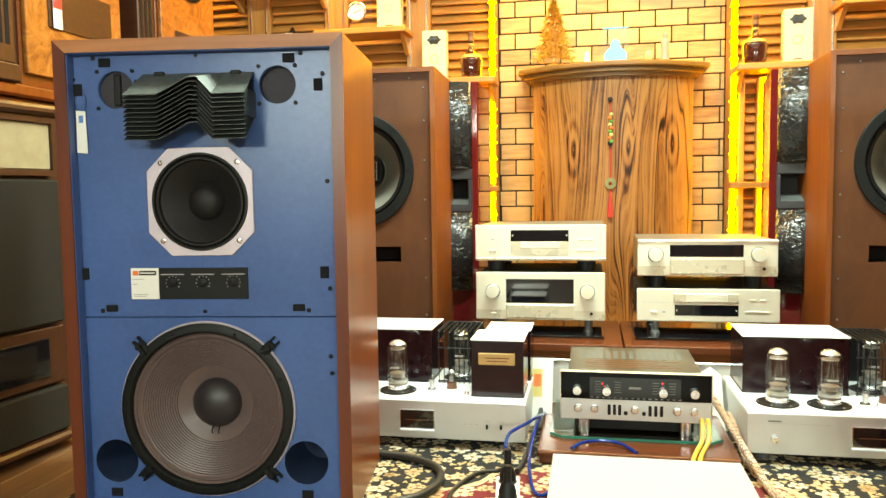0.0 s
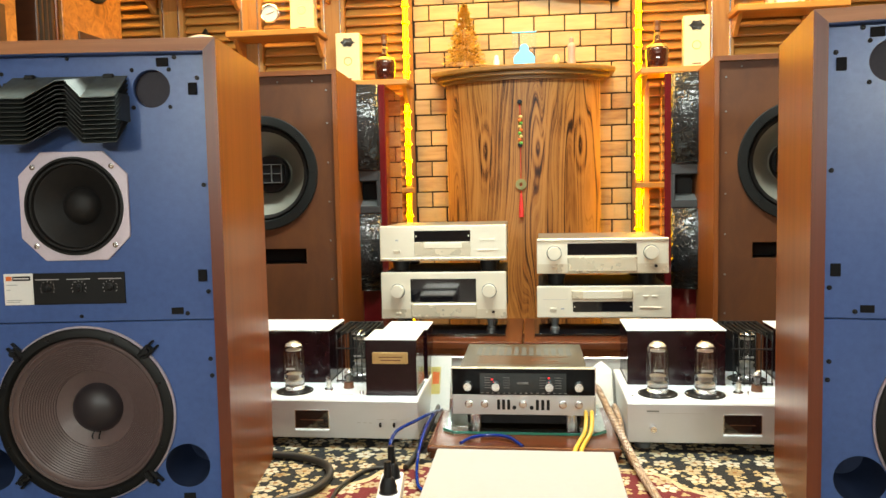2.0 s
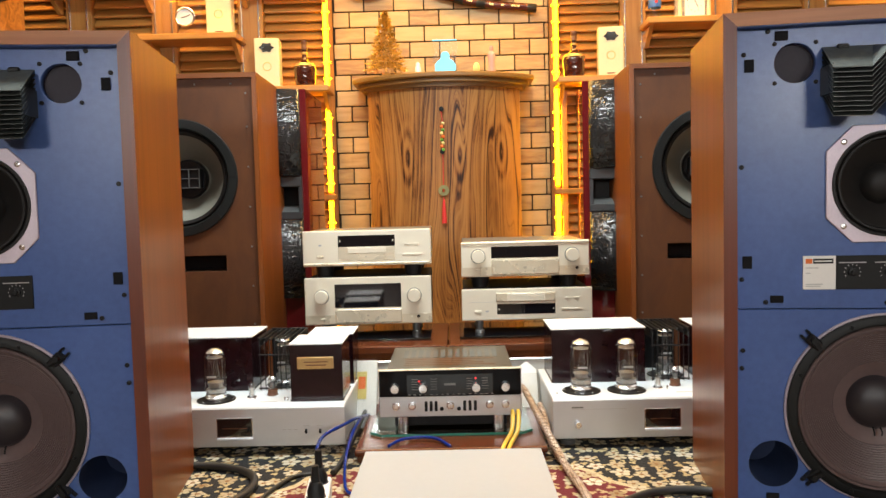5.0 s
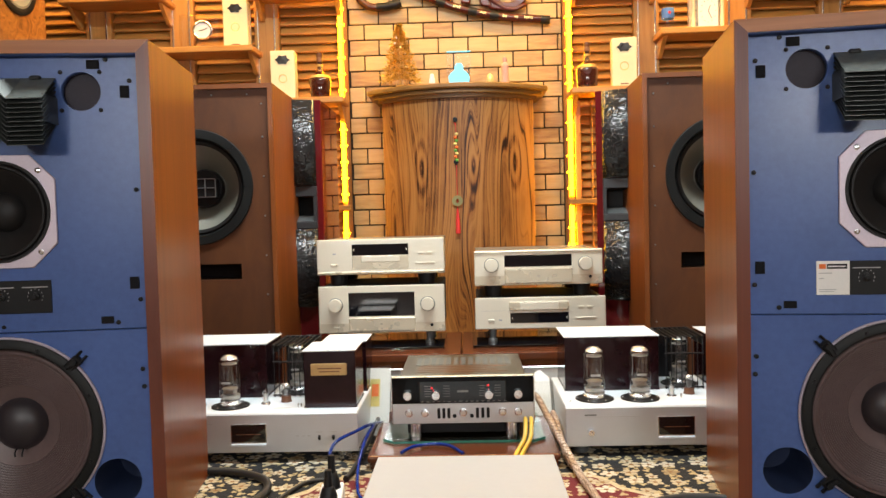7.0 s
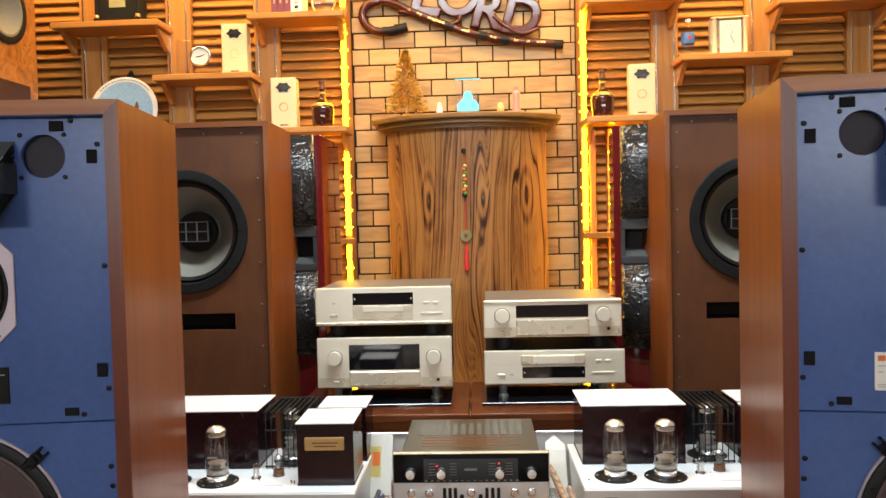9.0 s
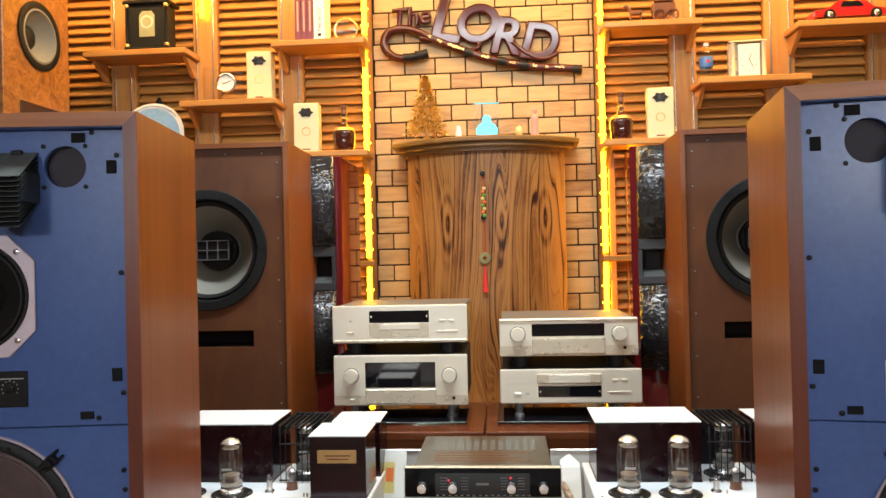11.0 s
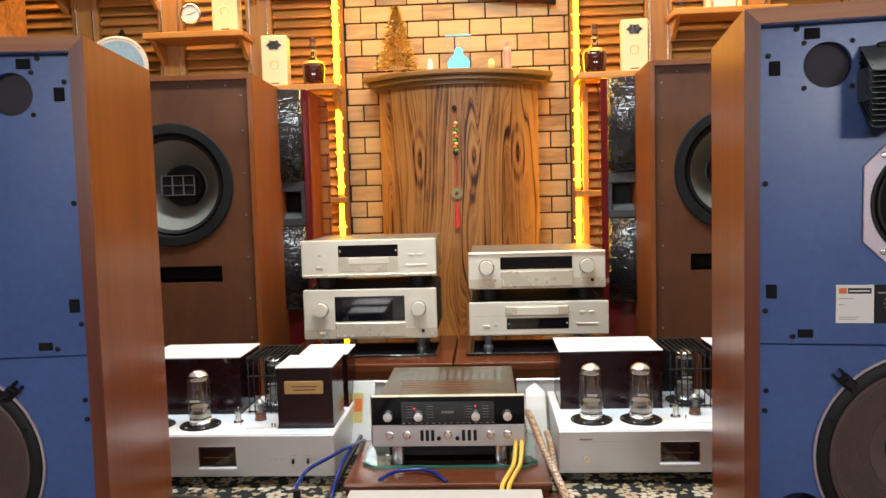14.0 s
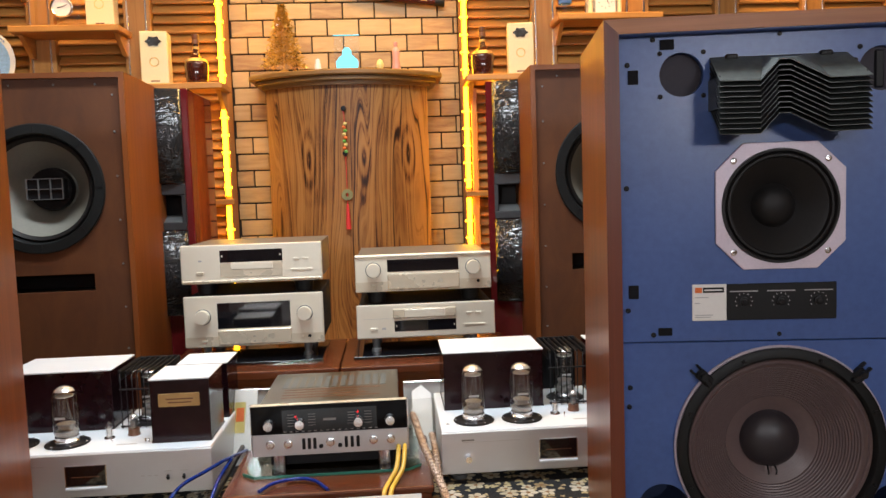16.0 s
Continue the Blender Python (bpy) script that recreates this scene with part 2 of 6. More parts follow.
def glassy(name, tint, gloss_rough=0.03, base=0.06):
    m, nt, b = material(name)
    out = nt.nodes["Material Output"]
    clear = node(nt, "ShaderNodeBsdfTransparent", Color=(*tint, 1))
    shine = node(nt, "ShaderNodeBsdfGlossy", Roughness=gloss_rough)
    edge = node(nt, "ShaderNodeLayerWeight", Blend=0.5)
    fac = math_node(nt, "ADD", math_node(nt, "MULTIPLY", math_node(nt, "POWER", edge.outputs["Facing"], 4.0), 0.8), base)
    ms = nt.nodes.new("ShaderNodeMixShader")
    nt.links.new(fac, ms.inputs[0])
    nt.links.new(clear.outputs[0], ms.inputs[1])
    nt.links.new(shine.outputs[0], ms.inputs[2])
    nt.links.new(ms.outputs[0], out.inputs["Surface"])
    return m


GLASS = glassy("valve_glass", (0.97, 0.97, 0.96), 0.05, 0.085)
SHEET_GLASS = glassy("sheet_glass", (0.72, 0.86, 0.82))
ACRYLIC = glassy("clear_acrylic", (0.96, 0.96, 0.95), 0.16, 0.04)


def glow(name, colour, strength):
    m, nt, b = material(name)
    b.inputs["Base Color"].default_value = (*colour, 1)
    b.inputs["Emission Color"].default_value = (*colour, 1)
    b.inputs["Emission Strength"].default_value = strength
    return m


LED = glow("warm_led", (1.0, 0.47, 0.008), LED_POWER)
BLUE_GLOW = glow("cyan_lit_acrylic", (0.10, 0.60, 0.80), 1.15)
RED_LAMP = glow("red_pilot_lamp", (1.0, 0.02, 0.03), 0.5)
DIFFUSER = glow("lamp_diffuser", (1.0, 0.96, 0.9), 3.0)


def wrap_film():
    """Crumpled clear film over a dark grey front: flat stretches between sharp creases."""
    m, nt, b = material("crumpled_film")
    pleat = noise_tex(nt, coords(nt, (14, 14, 46)), 1.0, 2, 0.5, 1.2)
    crumple = noise_tex(nt, coords(nt, (34, 34, 26)), 1.0, 1.5, 0.5, 2.0)
    high = math_node(nt, "ADD", math_node(nt, "MULTIPLY", pleat, 0.55), math_node(nt, "MULTIPLY", math_node(nt, "MAXIMUM", math_node(nt, "SUBTRACT", crumple, 0.50), 0.0), 2.0))
    b.inputs["Base Color"].default_value = (0.016, 0.017, 0.018, 1)
    b.inputs["Roughness"].default_value = 0.07
    b.inputs["Specular IOR Level"].default_value = 0.5
    relief(nt, b, high, 1.0, 0.007)
    return m


FILM = wrap_film()


def brick_face():
    m, nt, b = material("yellow_brick_tile")
    info = nt.nodes.new("ShaderNodeObjectInfo")
    tc = nt.nodes.new("ShaderNodeTexCoord")
    shift = nt.nodes.new("ShaderNodeVectorMath")
    nt.links.new(tc.outputs["Object"], shift.inputs[0])
    spread = nt.nodes.new("ShaderNodeVectorMath")
    spread.operation = "SCALE"
    spread.inputs[0].default_value = (37, 11, 23)
    nt.links.new(info.outputs["Random"], spread.inputs["Scale"])
    nt.links.new(spread.outputs[0], shift.inputs[1])
    mp = nt.nodes.new("ShaderNodeMapping")
    mp.inputs["Scale"].default_value = (4, 8, 26)
    nt.links.new(shift.outputs[0], mp.inputs["Vector"])
    g = noise_tex(nt, mp.outputs[0], 1.5, 5, 0.6, 0.4)
    tone = math_node(nt, "ADD", math_node(nt, "MULTIPLY", g, 0.7), math_node(nt, "MULTIPLY", info.outputs["Random"], 0.4))
    nt.links.new(ramp(nt, tone, [(0.28, (0.28, 0.155, 0.060)), (0.5, (0.45, 0.30, 0.125)), (0.75, (0.53, 0.37, 0.175))]), b.inputs["Base Color"])
    b.inputs["Roughness"].default_value = 0.5
    relief(nt, b, g, 0.15, 0.002)
    return m


BRICK = brick_face()


def burnt_pine():
    """Brushed, scorched softwood with wide dark year rings and a few eyes."""
    m, nt, b = material("scorched_pine")
    v = coords(nt, (1, 1, 0.11))
    sway = noise_tex(nt, v, 4.2, 2, 0.5)
    sep = nt.nodes.new("ShaderNodeSeparateXYZ")
    nt.links.new(v, sep.inputs[0])
    across = math_node(nt, "ADD", sep.outputs[0], math_node(nt, "MULTIPLY", sway, 0.46))
    line = nt.nodes.new("ShaderNodeCombineXYZ")
    nt.links.new(across, line.inputs[0])
    wide = noise_tex(nt, line.outputs[0], 50, 2, 0.6)
    fine = noise_tex(nt, line.outputs[0], 210, 2, 0.6)
    fibre = noise_tex(nt, coords(nt, (120, 120, 3)), 1.0, 4)
    patch = noise_tex(nt, coords(nt, (1, 1, 0.5)), 5, 3)
    mask = math_node(nt, "ADD", math_node(nt, "MULTIPLY", wide, 0.75), math_node(nt, "MULTIPLY", fine, 0.62))
    here = nt.nodes.new("ShaderNodeSeparateXYZ")
    nt.links.new(coords(nt), here.inputs[0])
    for kx, kz in ((-0.186, 0.915), (0.075, 0.925), (0.285, 0.935)):
        ex = math_node(nt, "MULTIPLY", math_node(nt, "SUBTRACT", here.outputs[0], kx), 17.0)
        ez = math_node(nt, "MULTIPLY", math_node(nt, "SUBTRACT", here.outputs[2], kz), 4.2)
        gap = math_node(nt, "SQRT", math_node(nt, "ADD", math_node(nt, "MULTIPLY", ex, ex), math_node(nt, "MULTIPLY", ez, ez)))
        fade = math_node(nt, "MAXIMUM", math_node(nt, "SUBTRACT", 1.0, gap), 0.0)
        oval = math_node(nt, "MULTIPLY", math_node(nt, "SINE", math_node(nt, "MULTIPLY", gap, 15.0)), fade)
        mask = math_node(nt, "SUBTRACT", mask, math_node(nt, "MULTIPLY", math_node(nt, "ADD", oval, math_node(nt, "MULTIPLY", fade, 0.2)), 0.115))
    mask = math_node(nt, "ADD", mask, math_node(nt, "MULTIPLY", fibre, 0.20))
    mask = math_node(nt, "ADD", mask, math_node(nt, "MULTIPLY", math_node(nt, "SUBTRACT", patch, 0.5), 0.35))
    col = ramp(nt, mask, [(0.645, (0.020, 0.006, 0.0025)), (0.69, (0.10, 0.031, 0.008)), (0.74, (0.255, 0.100, 0.024)), (0.86, (0.39, 0.175, 0.048))])
    nt.links.new(col, b.inputs["Base Color"])
    b.inputs["Roughness"].default_value = 0.46
    b.inputs["Specular IOR Level"].default_value = 0.35
    relief(nt, b, mask, 0.3, 0.003)
    return m


SCORCHED = burnt_pine()


def burl():
    m, nt, b = material("burl_veneer")
    v = coords(nt)
    n = noise_tex(nt, v, 14, 6, 0.7, 1.8)
    vor = node(nt, "ShaderNodeTexVoronoi", Scale=26.0)
    nt.links.new(v, vor.inputs["Vector"])
    eyes = ramp(nt, vor.outputs["Distance"], [(0.05, (0.25, 0.10, 0.03)), (0.22, (1, 1, 1))])
    base = ramp(nt, n, [(0.30, (0.12, 0.036, 0.007)), (0.5, (0.31, 0.118, 0.024)), (0.68, (0.46, 0.20, 0.05))])
    nt.links.new(mix(nt, 0.6, base, eyes, "MULTIPLY"), b.inputs["Base Color"])
    b.inputs["Roughness"].default_value = 0.35
    return m


BURL = burl()


def carpet_pile():
    """Dark floral carpet: cream blossoms and leaves on black, wine-red fields with a cream line."""
    m, nt, b = material("floral_carpet")
    v = coords(nt)
    warp = node(nt, "ShaderNodeTexNoise", Scale=30.0, Detail=3.0)
    nt.links.new(v, warp.inputs["Vector"])
    moved = nt.nodes.new("ShaderNodeVectorMath")
    moved.operation = "MULTIPLY_ADD"
    nt.links.new(warp.outputs["Color"], moved.inputs[0])
    moved.inputs[1].default_value = (0.012, 0.012, 0.0)
    nt.links.new(v, moved.inputs[2])

    def flowers(scale, reach, petals, wobble):
        """Petalled rosettes round scattered centres: mask, core mask, petal seam mask, tint per flower."""
        cell = node(nt, "ShaderNodeTexVoronoi", Scale=scale, Randomness=0.8)
        cell.voronoi_dimensions = "2D"
        nt.links.new(moved.outputs[0], cell.inputs["Vector"])
        off = nt.nodes.new("ShaderNodeVectorMath")
        off.operation = "SUBTRACT"
        nt.links.new(moved.outputs[0], off.inputs[0])
        nt.links.new(cell.outputs["Position"], off.inputs[1])
        xy = nt.nodes.new("ShaderNodeSeparateXYZ")
        nt.links.new(off.outputs[0], xy.inputs[0])
        tint = nt.nodes.new("ShaderNodeSeparateColor")
        nt.links.new(cell.outputs["Color"], tint.inputs[0])
        turn = math_node(nt, "ADD", math_node(nt, "ARCTAN2", xy.outputs[1], xy.outputs[0]), math_node(nt, "MULTIPLY", tint.outputs[0], 6.0))
        wave = math_node(nt, "ABSOLUTE", math_node(nt, "SINE", math_node(nt, "MULTIPLY", turn, petals / 2)))
        r2 = math_node(nt, "ADD", math_node(nt, "MULTIPLY", xy.outputs[0], xy.outputs[0]), math_node(nt, "MULTIPLY", xy.outputs[1], xy.outputs[1]))
        far = math_node(nt, "SQRT", r2)
        rim = math_node(nt, "MULTIPLY", math_node(nt, "ADD", math_node(nt, "MULTIPLY", wave, wobble), 1.0 - wobble), reach)
        size = math_node(nt, "ADD", math_node(nt, "MULTIPLY", tint.outputs[1], 0.5), 0.68)
        mask = math_node(nt, "LESS_THAN", far, math_node(nt, "MULTIPLY", rim, size))
        core = math_node(nt, "LESS_THAN", far, reach * 0.24)
        seam = math_node(nt, "LESS_THAN", wave, 0.22)
        return mask, core, seam, tint.outputs[2]

    bloom, core, seam, tint = flowers(16.5, 0.0245, 5, 0.45)
    leaf, leaf_core, leaf_seam, leaf_tint = flowers(31.0, 0.0105, 3, 0.65)
    sep = nt.nodes.new("ShaderNodeSeparateXYZ")
    nt.links.new(moved.outputs[0], sep.inputs[0])
    dx = math_node(nt, "MULTIPLY", math_node(nt, "ABSOLUTE", math_node(nt, "SUBTRACT", sep.outputs[0], 0.14)), 1.0)
    dy = math_node(nt, "MULTIPLY", math_node(nt, "SUBTRACT", sep.outputs[1], 1.55), 1.25)
    far = math_node(nt, "SQRT", math_node(nt, "ADD", math_node(nt, "MULTIPLY", dx, dx), math_node(nt, "MULTIPLY", dy, dy)))
    scallop = math_node(nt, "MULTIPLY", math_node(nt, "SINE", math_node(nt, "MULTIPLY", math_node(nt, "ARCTAN2", dy, dx), 12.0)), 0.02)
    far = math_node(nt, "ADD", far, scallop)
    field = ramp(nt, far, [(0.0, (0.13, 0.010, 0.014)), (0.50, (0.13, 0.010, 0.014)), (0.505, (0.50, 0.40, 0.24)), (0.52, (0.50, 0.40, 0.24)), (0.525, (0.008, 0.008, 0.009))])
    field.node.color_ramp.interpolation = "CONSTANT"
    cream = ramp(nt, tint, [(0.1, (0.58, 0.51, 0.39)), (0.6, (0.46, 0.38, 0.25)), (0.95, (0.28, 0.19, 0.09))])
    col = mix(nt, leaf, field, (0.42, 0.32, 0.16))
    col = mix(nt, bloom, col, cream)
    col = mix(nt, math_node(nt, "MULTIPLY", math_node(nt, "MULTIPLY", bloom, seam), 0.75), col, (0.10, 0.06, 0.03))
    col = mix(nt, core, col, (0.22, 0.10, 0.03))
    nt.links.new(col, b.inputs["Base Color"])
    b.inputs["Roughness"].default_value = 0.95
    relief(nt, b, noise_tex(nt, v, 420, 2), 0.6, 0.003)
    return m


CARPET = carpet_pile()


# ---- mesh helpers ----
def bx(x0, x1, y0, y1, z0, z1, bevel=0.0, seg=1):
    bm = bmesh.new()
    bmesh.ops.create_cube(bm, size=1.0)
    bmesh.ops.transform(bm, verts=bm.verts, matrix=Matrix.Translation(((x0 + x1) / 2, (y0 + y1) / 2, (z0 + z1) / 2)) @ Matrix.Diagonal((x1 - x0, y1 - y0, z1 - z0, 1)))
    if bevel:
        bmesh.ops.bevel(bm, geom=list(bm.edges), offset=bevel, segments=seg, affect="EDGES", profile=0.5)
    return bm


def prism(poly, a, b, axis="y", bevel=0.0):
    """A polygon pushed from a to b along an axis: (x, z) along y, (x, y) along z, (y, z) along x."""
    put = {"y": lambda p, s: (p[0], s, p[1]), "z": lambda p, s: (p[0], p[1], s), "x": lambda p, s: (s, p[0], p[1])}[axis]
    bm = bmesh.new()
    lo, hi = [bm.verts.new(put(p, a)) for p in poly], [bm.verts.new(put(p, b)) for p in poly]
    bm.faces.new(lo), bm.faces.new(hi)
    for i in range(len(poly)):
        j = (i + 1) % len(poly)
        bm.faces.new((lo[i], lo[j], hi[j], hi[i]))
    bmesh.ops.recalc_face_normals(bm, faces=bm.faces)
    if bevel:
        bmesh.ops.bevel(bm, geom=list(bm.edges), offset=bevel, segments=1, affect="EDGES")
    return bm


def lathe(profile, n=48, m=None, closed=False):
    """(radius, height) pairs spun round z, then placed by m."""
    bm = bmesh.new()
    rings = []
    for r, h in profile:
        if r < 1e-5:
            rings.append([bm.verts.new((0, 0, h))])
        else:
            rings.append([bm.verts.new((r * math.cos(2 * math.pi * i / n), r * math.sin(2 * math.pi * i / n), h)) for i in range(n)])
    pairs = list(zip(rings, rings[1:])) + ([(rings[-1], rings[0])] if closed else [])
    for a, b in pairs:
        for i in range(n):
            j = (i + 1) % n
            if len(a) == 1 and len(b) == 1:
                continue
            if len(a) == 1:
                f = bm.faces.new((a[0], b[i], b[j]))
            elif len(b) == 1:
                f = bm.faces.new((a[i], a[j], b[0]))
            else:
                f = bm.faces.new((a[i], a[j], b[j], b[i]))
            f.smooth = True
    bmesh.ops.recalc_face_normals(bm, faces=bm.faces)
    for e in bm.edges:
        if len(e.link_faces) == 2 and e.calc_face_angle(0.0) > 0.75:
            e.smooth = False
    if m is not None:
        bmesh.ops.transform(bm, verts=bm.verts, matrix=m)
    return bm


TO_FRONT = Matrix.Rotation(radians(90), 4, "X")  # lathe height becomes depth towards the viewer (-y)


def facing(x, y, z):
    return Matrix.Translation((x, y, z)) @ TO_FRONT


def disc(r, h, n=32, bevel=0.0):
    b = bevel or min(r, h) * 0.08
    return [(0, 0), (r, 0), (r, h - b), (r - b, h), (0, h)]


def merged(*parts):
    out = bmesh.new()
    for p in parts:
        me = bpy.data.meshes.new("tmp")
        p.to_mesh(me)
        p.free()
        out.from_mesh(me)
        bpy.data.meshes.remove(me)
    return out


def moved(bm, m):
    bmesh.ops.transform(bm, verts=bm.verts, matrix=m)
    return bm


def sweep(points, r, n=10, taper=None):
    """A round rod along a smooth line through the points."""
    pts = [Vector(p) for p in points]
    line = []
    for i in range(len(pts) - 1):
        p0, p1, p2, p3 = pts[max(i - 1, 0)], pts[i], pts[i + 1], pts[min(i + 2, len(pts) - 1)]
        steps = 8 if len(pts) > 2 else 1
        for k in range(steps):
            s = k / steps
            line.append(0.5 * ((2 * p1) + (p2 - p0) * s + (2 * p0 - 5 * p1 + 4 * p2 - p3) * s * s + (3 * p1 - p0 - 3 * p2 + p3) * s ** 3))
    line.append(pts[-1])
    bm = bmesh.new()
    rings, side = [], None
    for i, p in enumerate(line):
        d = (line[min(i + 1, len(line) - 1)] - line[max(i - 1, 0)]).normalized()
        side = d.orthogonal().normalized() if side is None else (side - d * side.dot(d)).normalized()
        up = d.cross(side)
        rr = r if taper is None else r * (taper[0] + (taper[1] - taper[0]) * i / (len(line) - 1))
        rings.append([bm.verts.new(p + rr * (math.cos(2 * math.pi * k / n) * side + math.sin(2 * math.pi * k / n) * up)) for k in range(n)])
    for a, b in zip(rings, rings[1:]):
        for k in range(n):
            j = (k + 1) % n
            bm.faces.new((a[k], a[j], b[j], b[k])).smooth = True
    bm.faces.new(rings[0]), bm.faces.new(rings[-1])
    bmesh.ops.recalc_face_normals(bm, faces=bm.faces)
    return bm


def part(name, bm, mat, parent=None, label=""):
    me = bpy.data.meshes.new(name)
    bm.to_mesh(me)
    bm.free()
    me.materials.append(mat)
    ob = new(name, me)
    ob.parent = parent
    if label:
        ob["label"] = label
    return ob


def again(ob, m, parent=None):
    """One more piece on the same mesh."""
    c = new(ob.name, ob.data)
    c.parent = parent if parent is not None else ob.parent
    c.matrix_basis = m
    return c


def thing(name, label, category, at=None, group="", kind=""):
    ob = new(name)
    ob.empty_display_size = 0.05
    if at is not None:
        ob.matrix_basis = at
    return tagged(ob, label, category, group, kind)


def single(name, bm, mat, label, category, at=None, group="", kind=""):
    ob = part(name, bm, mat)
    if at is not None:
        ob.matrix_basis = at
    return tagged(ob, label, category, group, kind)


def holed(ob, *cutters):
    """Cuts holes right through a part."""
    cut = part("cutter", merged(*cutters), BLACK)
    cut.matrix_basis = ob.matrix_world.copy()
    mod = ob.modifiers.new("holes", "BOOLEAN")
    mod.operation, mod.solver, mod.object = "DIFFERENCE", "EXACT", cut
    bpy.context.view_layer.update()
    cut.matrix_basis = ob.matrix_world.copy()
    bpy.context.view_layer.update()
    me = bpy.data.meshes.new_from_object(ob.evaluated_get(bpy.context.evaluated_depsgraph_get()))
    ob.modifiers.clear()
    ob.data = me
    bpy.data.objects.remove(cut)
    return ob


def lettering(text, size, mat, parent, at, depth=0.0004, label="", name="lettering", bold=0.0, shear=0.0, round_edge=0.0):
    cu = bpy.data.curves.new(name, "FONT")
    cu.body, cu.size, cu.extrude, cu.align_x, cu.align_y = text, size, depth, "CENTER", "CENTER"
    cu.offset, cu.shear, cu.bevel_depth, cu.bevel_resolution = bold, shear, round_edge, 2
    tmp = bpy.data.objects.new(name, cu)
    scene.collection.objects.link(tmp)
    bpy.context.view_layer.update()
    me = bpy.data.meshes.new_from_object(tmp.evaluated_get(bpy.context.evaluated_depsgraph_get()))
    bpy.data.objects.remove(tmp)
    me.materials.clear()
    me.materials.append(mat)
    ob = new(name, me)
    ob.parent = parent
    ob.matrix_basis = at
    if label:
        ob["label"] = label
    return ob


# ---- the room ----
X0, X1, Y0, Y1, TOP = -2.75, 3.05, -3.0, 4.16, 2.56
tagged(part("floor", bx(X0, X1, Y0, Y1 + 0.15, -0.16, -0.024), PLANK), "wooden plank floor in warm brown", "floor", kind="structure")
tagged(part("ceiling", bx(X0, X1, Y0, Y1 + 0.15, TOP, TOP + 0.12), CEILING_PAINT), "plain white painted ceiling", "ceiling", kind="structure")
tagged(part("wall_south", bx(X0, X1, Y0 - 0.15, Y0, -0.1, TOP), WALL_PAINT), "plain warm painted wall", "wall", kind="structure")
tagged(part("wall_west", bx(X0 - 0.15, X0, Y0, Y1 + 0.15, -0.1, TOP), WALL_PAINT), "plain warm painted wall", "wall", kind="structure")
tagged(part("wall_east", bx(X1, X1 + 0.15, Y0, Y1 + 0.15, -0.1, TOP), WALL_PAINT), "plain warm painted wall", "wall", kind="structure")
wall_north = tagged(part("wall_north", bx(X0, X1, Y1 - 0.04, Y1 + 0.15, -0.1, TOP), MORTAR), "wall of pale yellow brick tiles with dark joints", "wall", kind="structure")
# Bodies for the unseen lamps; the hung front pair and rear panel are added.
for x, y, z, tilt, half in [(lx, ly, lz, 84, 0.35) for lx, ly, lz in ADDED_FRONT_LAMPS] + [(0.1, 2.0, 2.53, 0, 0.8), (0.1, -1.5, 2.53, 0, 0.8)]:
    lamp = thing("ceiling_lamp", "unseen slim white light panel", "lamp", pose(x, y, z, tilt), "ceiling lamps")
    if tilt:
        for hx in (-0.3, 0.3):
            part("hanger", moved(sweep([(hx, 0, 0.0), (hx, 0, 1.09)], 0.004, 6), Matrix.Rotation(radians(-tilt), 4, "X") @ Matrix.Translation((0, 0, 0.02))), CHROME, lamp)
    h = half
    part("housing", merged(bx(-h - 0.03, h + 0.03, -0.18, -0.152, 0, 0.03, 0.004), bx(-h - 0.03, h + 0.03, 0.152, 0.18, 0, 0.03, 0.004), bx(-h - 0.03, -h - 0.002, -0.15, 0.15, 0, 0.03, 0.004), bx(h + 0.002, h + 0.03, -0.15, 0.15, 0, 0.03, 0.004)), WHITE_OR_SHEEN, lamp)
    part("diffuser", bx(-h, h, -0.15, 0.15, 0.012, 0.022), DIFFUSER, lamp)
tagged(part("carpet", bx(-1.22, 2.6, 0.75, 3.55, -0.022, 0.0, 0.006), CARPET), "dark floral carpet with cream blossoms and wine-red fields", "carpet")


# ---- louvred pine wall and its shelves ----
def louvre_panel(x0, x1, z0=0.28, z1=2.5):
    p = thing("trim", "varnished pine louvre panel with tilted slats", "louvre panel", pose(0, 0, 0), kind="structure")
    part("backboard", bx(x0 + 0.002, x1 - 0.002, 4.075, 4.115, z0, z1), PINE_X, p)
    w = (x1 - x0) / 2
    first = None
    n = int((z1 - z0) / 0.0475)
    for i in range(n):
        at = pose((x0 + x1) / 2, 4.035, z0 + 0.025 + i * 0.0475, 52)
        if first is None:
            first = part("slat", bx(-w + 0.002, w - 0.002, -0.031, 0.031, -0.0065, 0.0065, 0.003), PINE_X, p)
            first.matrix_basis = at
        else:
            again(first, at)
    return p


LEFT_BAYS = [(-0.815, -0.50), (-1.27, -0.945), (-1.715, -1.40), (-2.17, -1.85), (-2.62, -2.30)]
RIGHT_BAYS = [(0.725, 1.05), (1.18, 1.51), (1.655, 2.0), (2.125, 2.46), (2.58, 2.92)]
for a, b in LEFT_BAYS + RIGHT_BAYS:
    louvre_panel(a, b)
posts = [(-0.945, -0.815), (-1.40, -1.27), (-1.85, -1.715), (-2.30, -2.17), (-2.75, -2.62), (1.05, 1.18), (1.51, 1.655), (2.0, 2.125), (2.46, 2.58), (2.92, 3.05)]
